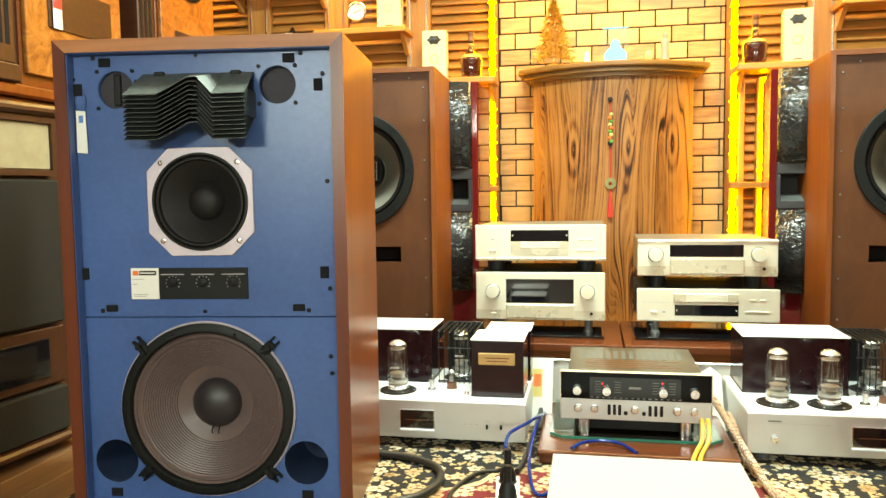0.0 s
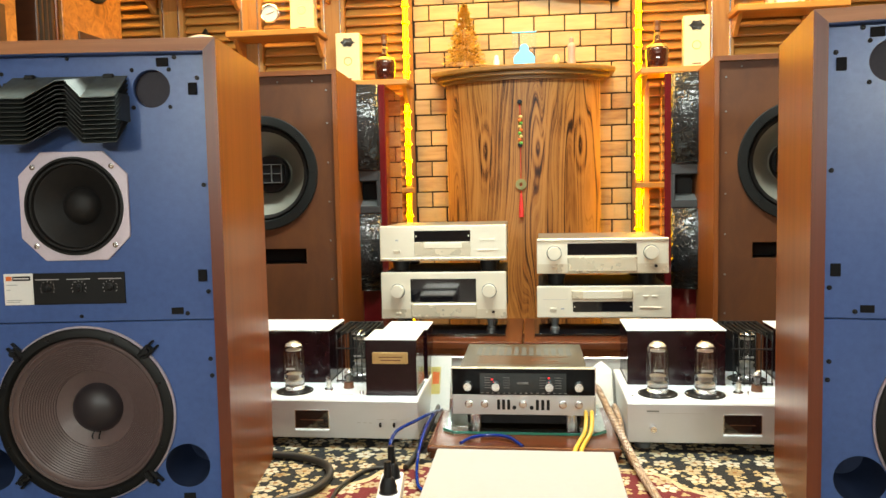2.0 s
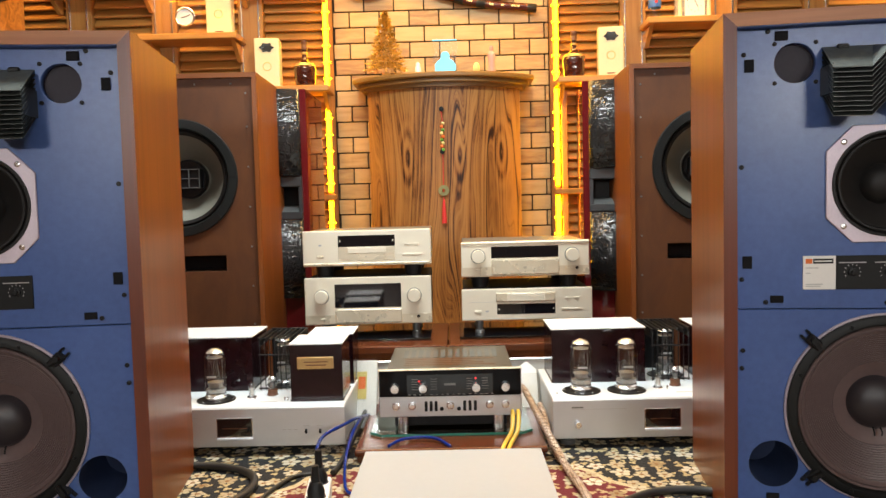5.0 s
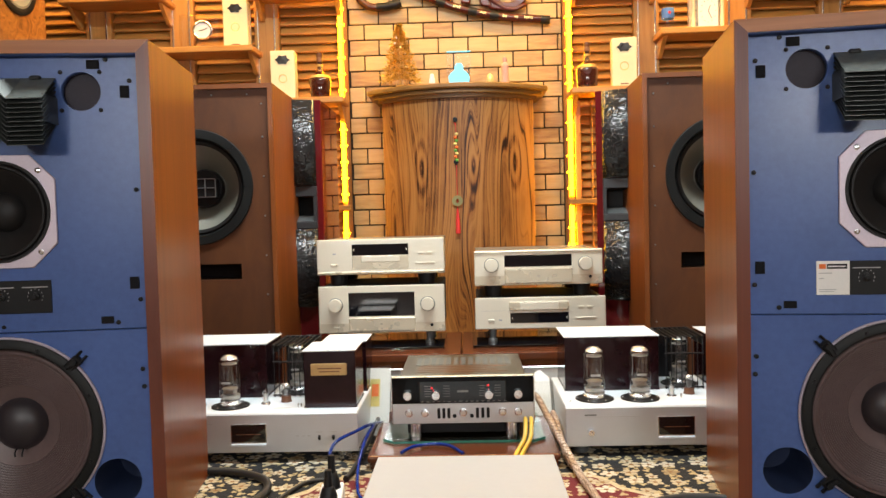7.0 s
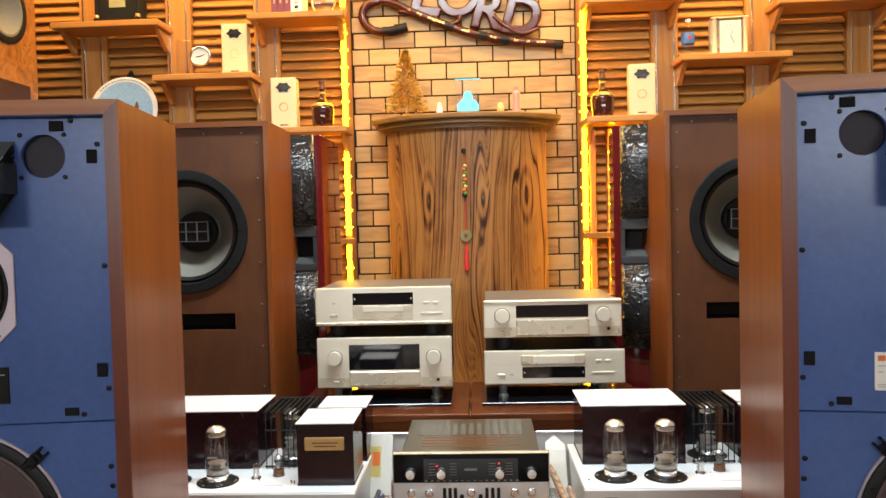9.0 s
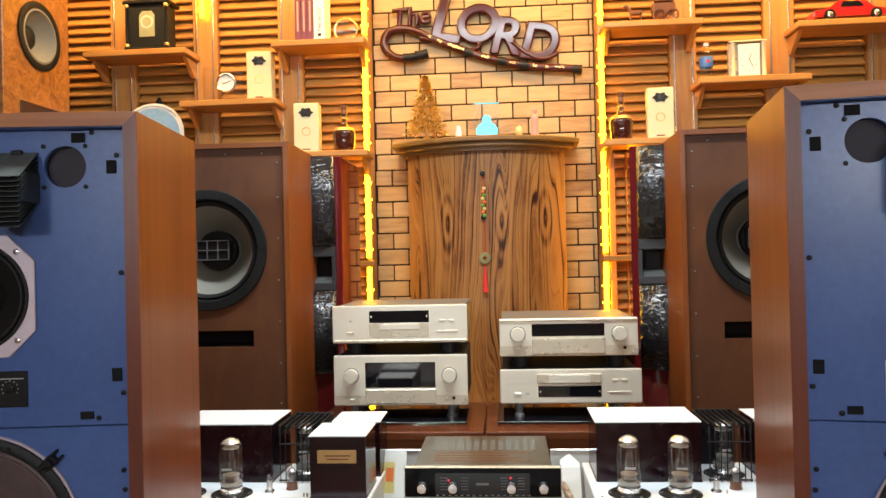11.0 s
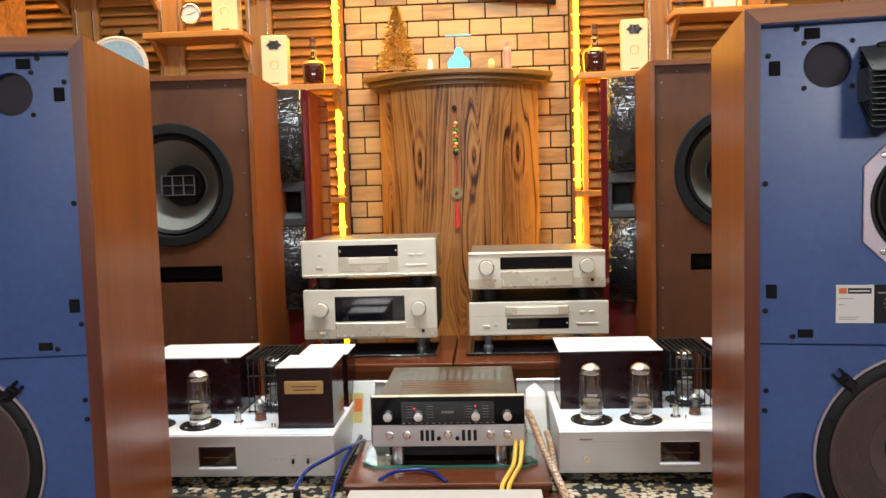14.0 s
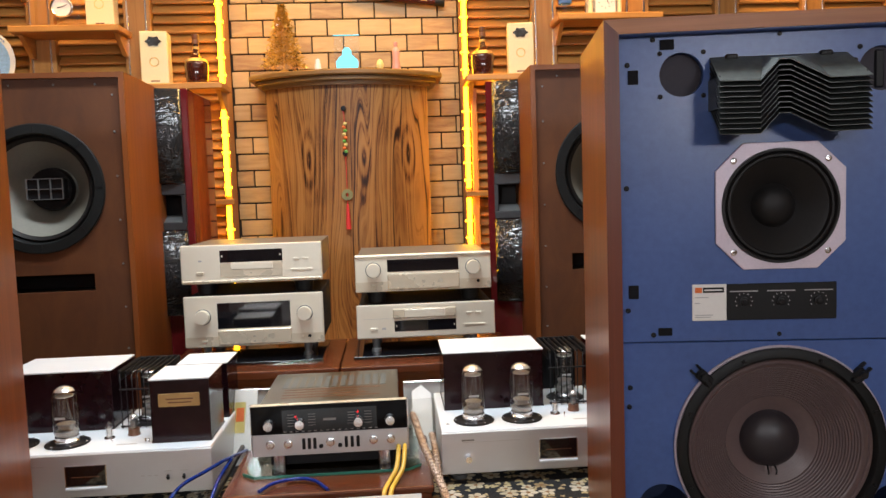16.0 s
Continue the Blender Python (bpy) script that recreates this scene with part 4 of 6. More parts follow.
# ---- film-wrapped towers ----
def tower(at, m):
    s = thing("tower_loudspeaker", "slim red lacquered tower loudspeaker with its front wrapped in clear film", "loudspeaker", at, "pair of wrapped towers")
    cabinet = part("cabinet", bx(-0.11, 0.11, 0.012, 0.39, 0.0, 1.168, 0.004), RED_LACQUER, s)
    a, b = (-0.106, 0.085) if m > 0 else (-0.085, 0.106)
    bpy.context.view_layer.update()
    holed(cabinet, bx(a + 0.014, b - 0.014, -0.05, 0.13, 0.664, 0.768))
    c, half, n = (a + b) / 2, (b - a) / 2, 14
    bow = [(c - half + 2 * half * i / n, -0.028 * (1 - (2 * i / n - 1) ** 2)) for i in range(n + 1)]
    for z0, z1 in ((0.812, 1.165), (0.31, 0.632)):
        bm = prism(bow + [(b, 0.0115), (a, 0.0115)], z0, z1, "z")
        for f in bm.faces:
            f.smooth = abs(f.normal.z) < 0.5
        part("wrapped_front", bm, FILM, s, "black front under crumpled clear film")
        edge = [(x, y - 0.0012, z0 + 0.003 + 0.004 * math.sin(31 * x + 9 * z0)) for x, y in bow]
        part("film_hem", sweep(edge, 0.0028, 6), ACRYLIC, s, "gathered hem of clear film")
    horn = part("horn_mouth", merged(bx(a, b, -0.006, 0.0115, 0.634, 0.664, 0.003), bx(a, b, -0.006, 0.0115, 0.768, 0.810, 0.003), bx(a, a + 0.014, -0.004, 0.0115, 0.664, 0.768), bx(b - 0.014, b, -0.004, 0.0115, 0.664, 0.768)), FRONT_GREY, s, "dark grey horn surround")
    part("horn_throat", merged(bx(a + 0.0142, b - 0.0142, 0.115, 0.129, 0.6645, 0.7675), bx(a + 0.0142, a + 0.016, 0.012, 0.1148, 0.6645, 0.7675), bx(b - 0.016, b - 0.0142, 0.012, 0.1148, 0.6645, 0.7675), bx(a + 0.0162, b - 0.0162, 0.012, 0.1148, 0.766, 0.7675)), BLACK, horn)
    part("horn_lip", prism([(-0.003, 0.6645), (0.060, 0.690), (0.060, 0.6645)], a + 0.0163, b - 0.0163, "x"), STEEL_LID, horn, "pale sloping lower lip")
    return s


tower(pose(-0.548, 3.10, 0.0), 1)
tower(pose(0.803, 3.092, 0.0, 0, 0, -7.5), -1)


# ---- bow-fronted cabinet ----
def bowed(halfw, y_mid, y_edge, y_back, n=28):
    sag = y_edge - y_mid
    r = (halfw ** 2 + sag ** 2) / (2 * sag)
    a0 = math.asin(min(1.0, halfw / r))
    pts = [(r * math.sin(-a0 + 2 * a0 * i / n), y_mid + r - r * math.cos(-a0 + 2 * a0 * i / n)) for i in range(n + 1)]
    return pts + [(halfw, y_back), (-halfw, y_back)]


cab = thing("bow_fronted_cabinet", "bow-fronted scorched pine cabinet with a moulded top", "cabinet", pose(0.122, 0, 0))
part("carcass", prism(bowed(0.388, 3.745, 3.90, 4.10), 0.0, 1.258, "z"), SCORCHED, cab)
part("top_board", merged(prism(bowed(0.405, 3.722, 3.888, 4.10), 1.258, 1.274, "z"), prism(bowed(0.432, 3.700, 3.876, 4.10), 1.274, 1.296, "z", 0.004), prism(bowed(0.462, 3.678, 3.864, 4.10), 1.296, 1.322, "z", 0.006)), MOULDING, cab, "stepped moulded pine top")
for z in (1.146, 0.938):
    part("door_knob", lathe([(0, 0), (0.008, 0), (0.006, 0.008), (0.012, 0.014), (0.012, 0.020), (0, 0.023)], 16, facing(-0.012, 3.745, z)), BLACK, cab)


# ---- low benches and the two component stacks ----
def bench(x0, x1):
    s = thing("low_bench", "low mahogany bench carrying hi-fi components", "bench", pose((x0 + x1) / 2, 2.571, 0.0), "pair of low benches")
    w = (x1 - x0) / 2
    part("top_board", bx(-w, w, 0, 0.49, 0.168, 0.195, 0.004, 2), MAHOGANY, s)
    part("front_panel", bx(-w + 0.006, w - 0.006, 0.010, 0.028, 0.0, 0.1675), MAHOGANY, s)
    for sx in (-1, 1):
        part("side_panel", bx(sx * (w - 0.015) - 0.009, sx * (w - 0.015) + 0.009, 0.0285, 0.48, 0.0, 0.1675), MAHOGANY, s)


bench(-0.46, 0.127)
bench(0.131, 0.72)


def glass_plate(x0, x1, y0, y1, z):
    s = thing("glass_plate", "dark glass plate with polished edges on the bench", "glass plate", pose((x0 + x1) / 2, y0, z), "bench glass plates")
    w = (x1 - x0) / 2
    part("plate", bx(-w, w, 0, y1 - y0, 0, 0.008, 0.001), BLACK_GLASS, s)
    part("polished_edge", bx(-w, w, -0.0015, -0.0002, 0.001, 0.007), SHEET_GLASS, s)


glass_plate(-0.405, 0.066, 2.68, 3.0, 0.1955)
glass_plate(0.17, 0.65, 2.68, 3.0, 0.1955)


def isolator(x, y, z0, z1, r=0.012):
    c = [(0, 0), (r * 1.4, 0), (r * 1.4, 0.008), (r, 0.010), (r, (z1 - z0) * 0.55), (r * 1.15, (z1 - z0) * 0.6), (r * 1.15, z1 - z0), (0, z1 - z0)]
    s = single("isolation_foot", lathe(c, 20), STEEL_LID, "dark metal isolation foot under a hi-fi component", "foot", pose(x, y, z0), "isolation feet")
    return s


for x in (-0.33, 0.01, 0.245, 0.585):
    for y in (2.77, 2.95):
        isolator(x, y, 0.2037, 0.2485)


def knob(x, y, z, r, depth, mat=None):
    return lathe([(0, 0), (r, 0), (r, depth * 0.7), (r * 0.93, depth), (0, depth * 1.02)], 28, facing(x, y, z))


def component(x, z, w, h, feet, kind):
    """A champagne hi-fi box; front centre bottom at the origin."""
    y0 = 2.735 if x < 0 else 2.752
    names = {"cd": ("cd_player", "champagne CD player with a black display and tray"), "amp": ("amplifier", "champagne amplifier with two round knobs and a wide display"), "pre": ("preamplifier", "champagne preamplifier with two round knobs and a slim display"), "disc": ("disc_player", "champagne disc player with a tray above a dark display")}
    s = thing(names[kind][0], names[kind][1], "hi-fi component", pose(x, y0, z), "champagne hi-fi components")
    a = w / 2
    # Lower units get a matt black casing for the shade of the upper one.
    part("chassis", bx(-a + 0.008, a - 0.008, 0.0145, 0.40, 0.002, h - 0.003, 0.002), STEEL_LID if feet else FELT_OR_SHADE, s, "grey steel casing" if feet else "steel casing blackened for shade from the unit above")
    front = part("front_panel", bx(-a, a, 0, 0.014, 0, h, 0.004, 2), CHAMPAGNE, s)
    if feet:
        for fx in (-a + 0.07, a - 0.07):
            for fy in (0.06, 0.33):
                part("foot", lathe([(0, -feet), (0.030, -feet), (0.034, -0.008), (0.034, 0), (0, 0)], 20, Matrix.Translation((fx, fy, 0.002))), BLACK, s)
    e = -0.0004
    if kind == "cd":
        d = part("display", bx(-0.105, 0.103, -0.001, 0.004, h - 0.060, h - 0.019, 0.0008), BLACK_GLASS, front)
        part("tray", bx(-0.070, 0.070, -0.0025, 0.004, h - 0.084, h - 0.063, 0.001), CHAMPAGNE, front)
        part("lower_trim", bx(-0.105, 0.103, -0.0012, 0.004, h - 0.110, h - 0.0615, 0.0008), CHAMPAGNE_DARK, front)
        for k in range(2):
            part("button", bx(0.139 + k * 0.032, 0.158 + k * 0.032, -0.003, 0.002, h - 0.057, h - 0.051, 0.001), CHAMPAGNE, front)
        for k in range(4):
            part("button", bx(0.129 + k * 0.0185, 0.1455 + k * 0.0185, -0.003, 0.002, h - 0.094, h - 0.088, 0.001), CHAMPAGNE, front)
        part("power_button", bx(-0.184, -0.158, -0.003, 0.002, 0.030, 0.040, 0.0015), CHAMPAGNE_DARK, front)
        part("print_bar", bx(-0.176, -0.165, e, 0.002, 0.074, 0.080), GREY_PRINT, front)
        for k in (-0.098, 0.096):
            part("display_dot", bx(k - 0.002, k + 0.002, -0.0016, -0.001, h - 0.042, h - 0.035), CHAMPAGNE, d)
        part("lip", bx(-a + 0.002, a - 0.002, -0.004, 0.002, 0.003, 0.012, 0.003), CHAMPAGNE_DARK, front)
    if kind == "amp":
        part("display", bx(-0.122, 0.122, -0.001, 0.004, 0.062, 0.149, 0.0008), BLACK_GLASS, front)
        part("flap", bx(-0.122, 0.124, -0.004, 0.004, 0.006, 0.057, 0.003), CHAMPAGNE_DARK, front)
        part("lower_band", bx(-a + 0.001, a - 0.001, -0.0012, 0.002, 0.004, 0.036), CHAMPAGNE_DARK, front)
        for kx in (-0.170, 0.170):
            part("knob", knob(kx, 0, 0.104, 0.0245, 0.022), CHAMPAGNE, front)
            part("knob_ring", lathe([(0.0, 0), (0.027, 0), (0.027, 0.0015), (0, 0.0015)], 28, facing(kx, 0, 0.104)), STEEL_LID, front)
        part("power_button", bx(-0.178, -0.158, -0.004, 0.002, 0.018, 0.025, 0.0015), CHAMPAGNE, front)
        part("phone_jack", lathe(disc(0.0055, 0.004), 16, facing(0.184, -0.001, 0.026)), BLACK, front)
        part("small_button", lathe(disc(0.004, 0.004), 14, facing(0.160, -0.001, 0.026)), CHAMPAGNE, front)
    if kind == "pre":
        part("display", bx(-0.124, 0.122, -0.001, 0.004, 0.068, 0.110, 0.0008), BLACK_GLASS, front)
        part("flap", bx(-0.124, 0.124, -0.006, 0.004, 0.006, 0.062, 0.004, 2), CHAMPAGNE_DARK, front)
        part("top_lip", bx(-a, a, -0.005, 0.002, h - 0.010, h - 0.001, 0.003), CHAMPAGNE, front)
        part("lower_band", bx(-a + 0.001, a - 0.001, -0.0012, 0.002, 0.004, 0.036), CHAMPAGNE_DARK, front)
        for kx in (-0.172, 0.172):
            part("knob", knob(kx, 0, 0.076, 0.0245, 0.022), CHAMPAGNE, front)
            part("knob_ring", lathe([(0.0, 0), (0.027, 0), (0.027, 0.0015), (0, 0.0015)], 28, facing(kx, 0, 0.076)), STEEL_LID, front)
        part("power_button", bx(-0.181, -0.161, -0.004, 0.002, 0.023, 0.030, 0.0015), CHAMPAGNE, front)
        for k in range(2):
            part("button", bx(0.150 + k * 0.018, 0.158 + k * 0.018, -0.003, 0.002, 0.026, 0.030, 0.001), CHAMPAGNE, front)
        part("phone_jack", lathe(disc(0.0055, 0.004), 16, facing(0.189, -0.001, 0.027)), BLACK, front)
    if kind == "disc":
        d = part("display", bx(-0.110, 0.104, -0.001, 0.004, 0.022, 0.060, 0.0008), BLACK_GLASS, front)
        part("tray", bx(-0.114, 0.104, -0.007, 0.004, 0.068, 0.102, 0.004, 2), CHAMPAGNE_DARK, front)
        part("tray_panel", bx(-0.075, 0.066, -0.0085, -0.006, 0.071, 0.099, 0.0012), CHAMPAGNE, front)
        for k in range(2):
            part("button", bx(0.140 + k * 0.032, 0.159 + k * 0.032, -0.003, 0.002, 0.076, 0.082, 0.001), CHAMPAGNE, front)
        part("button", bx(0.128, 0.203, -0.003, 0.002, 0.036, 0.041, 0.001), CHAMPAGNE, front)
        part("power_button", bx(-0.193, -0.169, -0.004, 0.002, 0.029, 0.038, 0.0015), CHAMPAGNE, front)
        part("print_bar", bx(-0.218, -0.128, e, 0.002, 0.068, 0.0688), GREY_PRINT, front)
        part("print_bar", bx(-0.153, -0.141, e, 0.002, 0.031, 0.037), GREY_PRINT, front)
        for k in (-0.103, 0.097):
            part("display_dot", bx(k - 0.0015, k + 0.0015, -0.0016, -0.001, 0.038, 0.044), CHAMPAGNE, d)
    return s


component(-0.163, 0.2485, 0.466, 0.174, 0, "amp")
component(-0.162, 0.4645, 0.470, 0.130, 0.0418, "cd")
component(0.420, 0.2485, 0.480, 0.117, 0, "disc")
component(0.416, 0.4105, 0.469, 0.129, 0.0448, "pre")


# ---- valve power amplifiers on the carpet ----
def big_valve(x, y, z):
    v = thing("power_valve", "tall clear glass power valve in its socket", "valve", pose(x, y, z), "power valves")
    v.scale = (1.20, 1.20, 1.03)
    part("socket", lathe([(0, 0.001), (0.0455, 0.001), (0.045, 0.003), (0.033, 0.003), (0.029, 0.0015), (0, 0.0015)], 32), BLACK, v, "black ventilated socket plate")
    part("base", lathe([(0, 0.002), (0.026, 0.002), (0.026, 0.012), (0.024, 0.014), (0.024, 0.020), (0, 0.020)], 28), CHROME, v)
    part("envelope", lathe([(0.0225, 0.0205), (0.0255, 0.030), (0.0262, 0.060), (0.0258, 0.115), (0.0235, 0.130), (0.017, 0.141), (0.008, 0.147), (0, 0.148)], 32), GLASS, v, "clear glass envelope")
    part("getter", lathe([(0.0205, 0.1345), (0.0165, 0.1395), (0.0075, 0.1453), (0, 0.1463)], 28), VALVE_METAL, v, "silvery getter flash")
    part("anode", merged(bx(-0.015, 0.015, -0.010, 0.010, 0.034, 0.050, 0.004), lathe([(0, 0.0505), (0.019, 0.0505), (0.019, 0.0520), (0, 0.0520)], 24), lathe([(0, 0.0215), (0.021, 0.0215), (0.0225, 0.027), (0.0225, 0.033), (0, 0.0338)], 24)), ANODE, v, "grey metal electrode stack")
    part("print_mark", bx(-0.012, 0.010, -0.0268, -0.0264, 0.069, 0.0745), GREY_PRINT, v, "pale printed mark")
    part("support_rod", merged(sweep([(-0.010, 0, 0.0520), (0.002, 0, 0.122)], 0.0004, 6), sweep([(0.010, 0, 0.0520), (0.004, 0, 0.122)], 0.0004, 6), sweep([(0.016, 0.004, 0.0520), (0.016, 0.004, 0.122)], 0.0004, 6), sweep([(-0.016, 0.004, 0.0520), (-0.016, 0.004, 0.122)], 0.0004, 6)), VALVE_METAL, v)
    part("mica", lathe([(0, 0.120), (0.018, 0.120), (0.018, 0.122), (0, 0.122)], 20), PORCELAIN, v)
    for k in range(6):
        g = radians(60 * k)
        part("screw", lathe([(0, 0), (0.003, 0), (0.003, 0.003), (0, 0.004)], 8, Matrix.Translation((0.039 * math.cos(g), 0.039 * math.sin(g), 0.003))), CHROME, v)
    return v


def small_valve(x, y, z, brown):
    r = 0.011 if brown else 0.010
    v = thing("small_valve", "small glass driver valve with a brown base" if brown else "small shielded driver valve", "valve", pose(x, y, z), "driver valves")
    if brown:
        part("base", lathe([(0, 0), (0.016, 0), (0.016, 0.004), (0.0145, 0.005), (0.0145, 0.018), (0, 0.018)], 20), BROWN_BASE, v)
        part("envelope", lathe([(0.0125, 0.0182), (0.013, 0.040), (0.011, 0.050), (0.005, 0.056), (0, 0.057)], 20), GLASS, v)
        part("anode", bx(-0.007, 0.007, -0.006, 0.006, 0.019, 0.040, 0.002), STEEL_LID, v)
        part("getter", lathe([(0.012, 0.046), (0.0105, 0.0495), (0.005, 0.055), (0, 0.056)], 16), VALVE_METAL, v)
    else:
        part("base", lathe([(0, 0), (0.014, 0), (0.013, 0.003), (0, 0.003)], 20), CHROME, v)
        part("envelope", lathe([(0.0095, 0.0032), (0.0098, 0.030), (0.007, 0.037), (0.002, 0.041), (0.0015, 0.046), (0, 0.046)], 20), GLASS, v)
        part("anode", lathe([(0, 0.004), (0.007, 0.004), (0.007, 0.028), (0, 0.028)], 14), VALVE_METAL, v)


def valve_amplifier(x0, y0):
    """Left front corner of the chassis at (x0, y0)."""
    s = thing("valve_amplifier", "silver valve power amplifier with maroon transformer covers", "amplifier", pose(x0, y0, 0.0), "pair of valve amplifiers")
    L, z0, z1 = 0.603, 0.029, 0.136
    chassis = part("chassis", bx(0, L, 0.004, 0.385, z0, z1 - 0.004, 0.002), SILVER, s)
    part("top_plate", bx(0.001, L - 0.001, 0.005, 0.384, z1 - 0.0038, z1, 0.001), WHITE_OR_SHEEN, s, "bright metal top plate")
    front = part("front_panel", bx(-0.002, L + 0.002, -0.006, 0.0035, z0 - 0.002, z1 - 0.001, 0.002), SILVER, s, "brushed silver front panel")
    bez = part("meter_window", bx(0.249, 0.350, -0.0085, -0.0055, 0.050, 0.108, 0.001), CHROME, front, "dark meter window in a bright frame")
    part("meter_glass", bx(0.252, 0.347, -0.0095, -0.008, 0.057, 0.107, 0.0005), BLACK_GLASS, bez)
    part("lower_lip", bx(0.250, 0.349, -0.0135, -0.0087, 0.0475, 0.0530, 0.001), WHITE_OR_SHEEN, bez, "bright lower lip of the window")
    part("meter_band", bx(0.266, 0.333, -0.0099, -0.0095, 0.079, 0.0805), BROWN_BASE, bez)
    part("power_knob", lathe([(0, 0), (0.010, 0), (0.009, 0.012), (0.0085, 0.016), (0, 0.016)], 20, facing(0.066, -0.006, 0.068)), CHROME, front)
    part("print_bar", bx(0.050, 0.082, -0.0064, -0.006, 0.112, 0.116), STEEL_LID, front)
    part("print_bar", bx(0.050, 0.200, -0.0064, -0.006, 0.1085, 0.1092), GREY_PRINT, front)
    for k in (0.497, 0.536):
        part("toggle_switch", merged(bx(k - 0.003, k + 0.003, -0.010, -0.0055, 0.061, 0.074, 0.001), lathe([(0, 0), (0.002, 0), (0.0025, 0.009), (0, 0.010)], 10, facing(k, -0.009, 0.070))), BLACK, front)
        part("print_bar", bx(k - 0.009, k + 0.009, -0.0064, -0.006, 0.082, 0.0835), GREY_PRINT, front)
    for k in (0.436, 0.452, 0.468):
        part("print_bar", bx(k - 0.004, k + 0.004, -0.0064, -0.006, 0.072, 0.0735), GREY_PRINT, front)
    for fx in (0.045, L - 0.045):
        for fy in (0.045, 0.33):
            part("foot", lathe([(0, 0.0), (0.021, 0.0), (0.022, 0.004), (0.022, 0.012), (0.018, 0.014), (0.018, 0.029), (0, 0.029)], 24, Matrix.Translation((fx, fy, 0.0))), CHROME if fx > 0.3 else STEEL_LID, s)

    def cover(name, a, b, c, d, h, plate):
        body = part(name, bx(a, b, c, d, z1 + 0.0005, z1 + h - 0.004, 0.002, 2), MAROON, s, "glossy dark maroon transformer cover")
        # Cap colour imitates the overhead lamps mirrored in the cover top.
        part("cap", bx(a - 0.002, b + 0.002, c - 0.002, d + 0.002, z1 + h - 0.004, z1 + h, 0.001), WHITE_OR_SHEEN, body, "white metal cap")
        part("plinth", bx(a - 0.0015, b + 0.0015, c - 0.0015, d + 0.0015, z1 + 0.0003, z1 + 0.006, 0.001), MAROON, body)
        if plate:
            tag = part("name_plate", bx(a + 0.021, b - 0.024, c - 0.003, c - 0.0005, z1 + 0.093, z1 + 0.127, 0.002), BRASS, body, "brass name plate")
            part("print_bar", bx(a + 0.045, b - 0.045, c - 0.0034, c - 0.003, z1 + 0.102, z1 + 0.105), BROWN_BASE, tag)
            part("print_bar", bx(a + 0.040, b - 0.040, c - 0.0034, c - 0.003, z1 + 0.111, z1 + 0.114), BROWN_BASE, tag)
        return body

    cover("transformer_cover", 0.022, 0.302, 0.190, 0.380, 0.165, False)
    cover("transformer_cover", 0.446, 0.594, 0.050, 0.198, 0.165, True)
    cover("transformer_cover", 0.462, 0.598, 0.248, 0.382, 0.158, False)
    cage = part("valve_cage", bx(0.320, 0.436, 0.3655, 0.371, z1, z1 + 0.160, 0.001), BLACK, s, "black bar cage over the rectifier valve")
    for k in range(8):
        part("bar", sweep([(0.3243 + k * 0.0155, 0.192, z1), (0.3243 + k * 0.0155, 0.192, z1 + 0.1495)], 0.0016, 6), BLACK, cage)
        part("top_bar", bx(0.322 + k * 0.0155, 0.3265 + k * 0.0155, 0.190, 0.365, z1 + 0.150, z1 + 0.158, 0.001), BLACK, cage)
    for zz in (z1 + 0.004, z1 + 0.105):
        part("rail", bx(0.320, 0.436, 0.1885, 0.1945, zz, zz + 0.004, 0.001), BLACK, cage)
    for xx in (0.320, 0.436):
        part("side_plate", bx(xx - 0.002, xx + 0.002, 0.196, 0.365, z1 + 0.130, z1 + 0.160, 0.001), BLACK, cage)
    top = z1 + 0.0004
    big_valve(x0 + 0.093, y0 + 0.088, top)
    big_valve(x0 + 0.222, y0 + 0.086, top)
    big_valve(x0 + 0.381, y0 + 0.265, top)
    small_valve(x0 + 0.318, y0 + 0.112, top, False)
    small_valve(x0 + 0.374, y0 + 0.132, top, True)
    part("print_bar", bx(0.355, 0.405, 0.052, 0.057, z1, z1 + 0.0004), GREY_PRINT, s)
    part("screw", lathe(disc(0.004, 0.003), 10, Matrix.Translation((0.020, 0.06, z1))), CHROME, s)
    for cx, cy, ch in ((0.336, 0.078, 0.014), (0.426, 0.060, 0.011), (0.434, 0.060, 0.011)):
        part("test_pin", lathe(disc(0.002, ch), 8, Matrix.Translation((cx, cy, z1))), CHROME, s)
    return s


valve_amplifier(-0.760, 2.036)
valve_amplifier(0.420, 2.046)


# ---- preamplifier on glass over a wooden platform ----
platform = thing("platform", "low mahogany platform with a moulded edge on the carpet", "platform", pose(0.136, 1.948, 0.0))
part("top", bx(-0.257, 0.257, 0, 0.47, 0.018, 0.037, 0.006, 2), MAHOGANY, platform)
part("skirt", bx(-0.250, 0.250, 0.007, 0.46, 0.0, 0.0178, 0.002), MAHOGANY, platform)
gl = thing("glass_shelf", "clear glass plate with green chamfered edges under the preamplifier", "glass plate", pose(0.137, 2.055, 0.0372))
poly = [(-0.195, 0), (0.195, 0), (0.228, 0.030), (0.228, 0.36), (-0.228, 0.36), (-0.228, 0.030)]
part("pane", prism(poly, 0.0, 0.0085, "z", 0.001), SHEET_GLASS, gl)
part("polished_edge", prism([(-0.196, -0.0015), (0.196, -0.0015), (0.2295, 0.029), (0.2285, 0.0305), (0.1953, 0.0004), (-0.1953, 0.0004), (-0.2285, 0.0305), (-0.2295, 0.029)], 0.001, 0.0075, "z"), GREEN_GLASS, gl, "green polished edge")


pre = thing("valve_preamplifier", "vintage preamplifier with a black glass panel over a silver panel", "hi-fi component", pose(0.136, 2.070, 0.0))
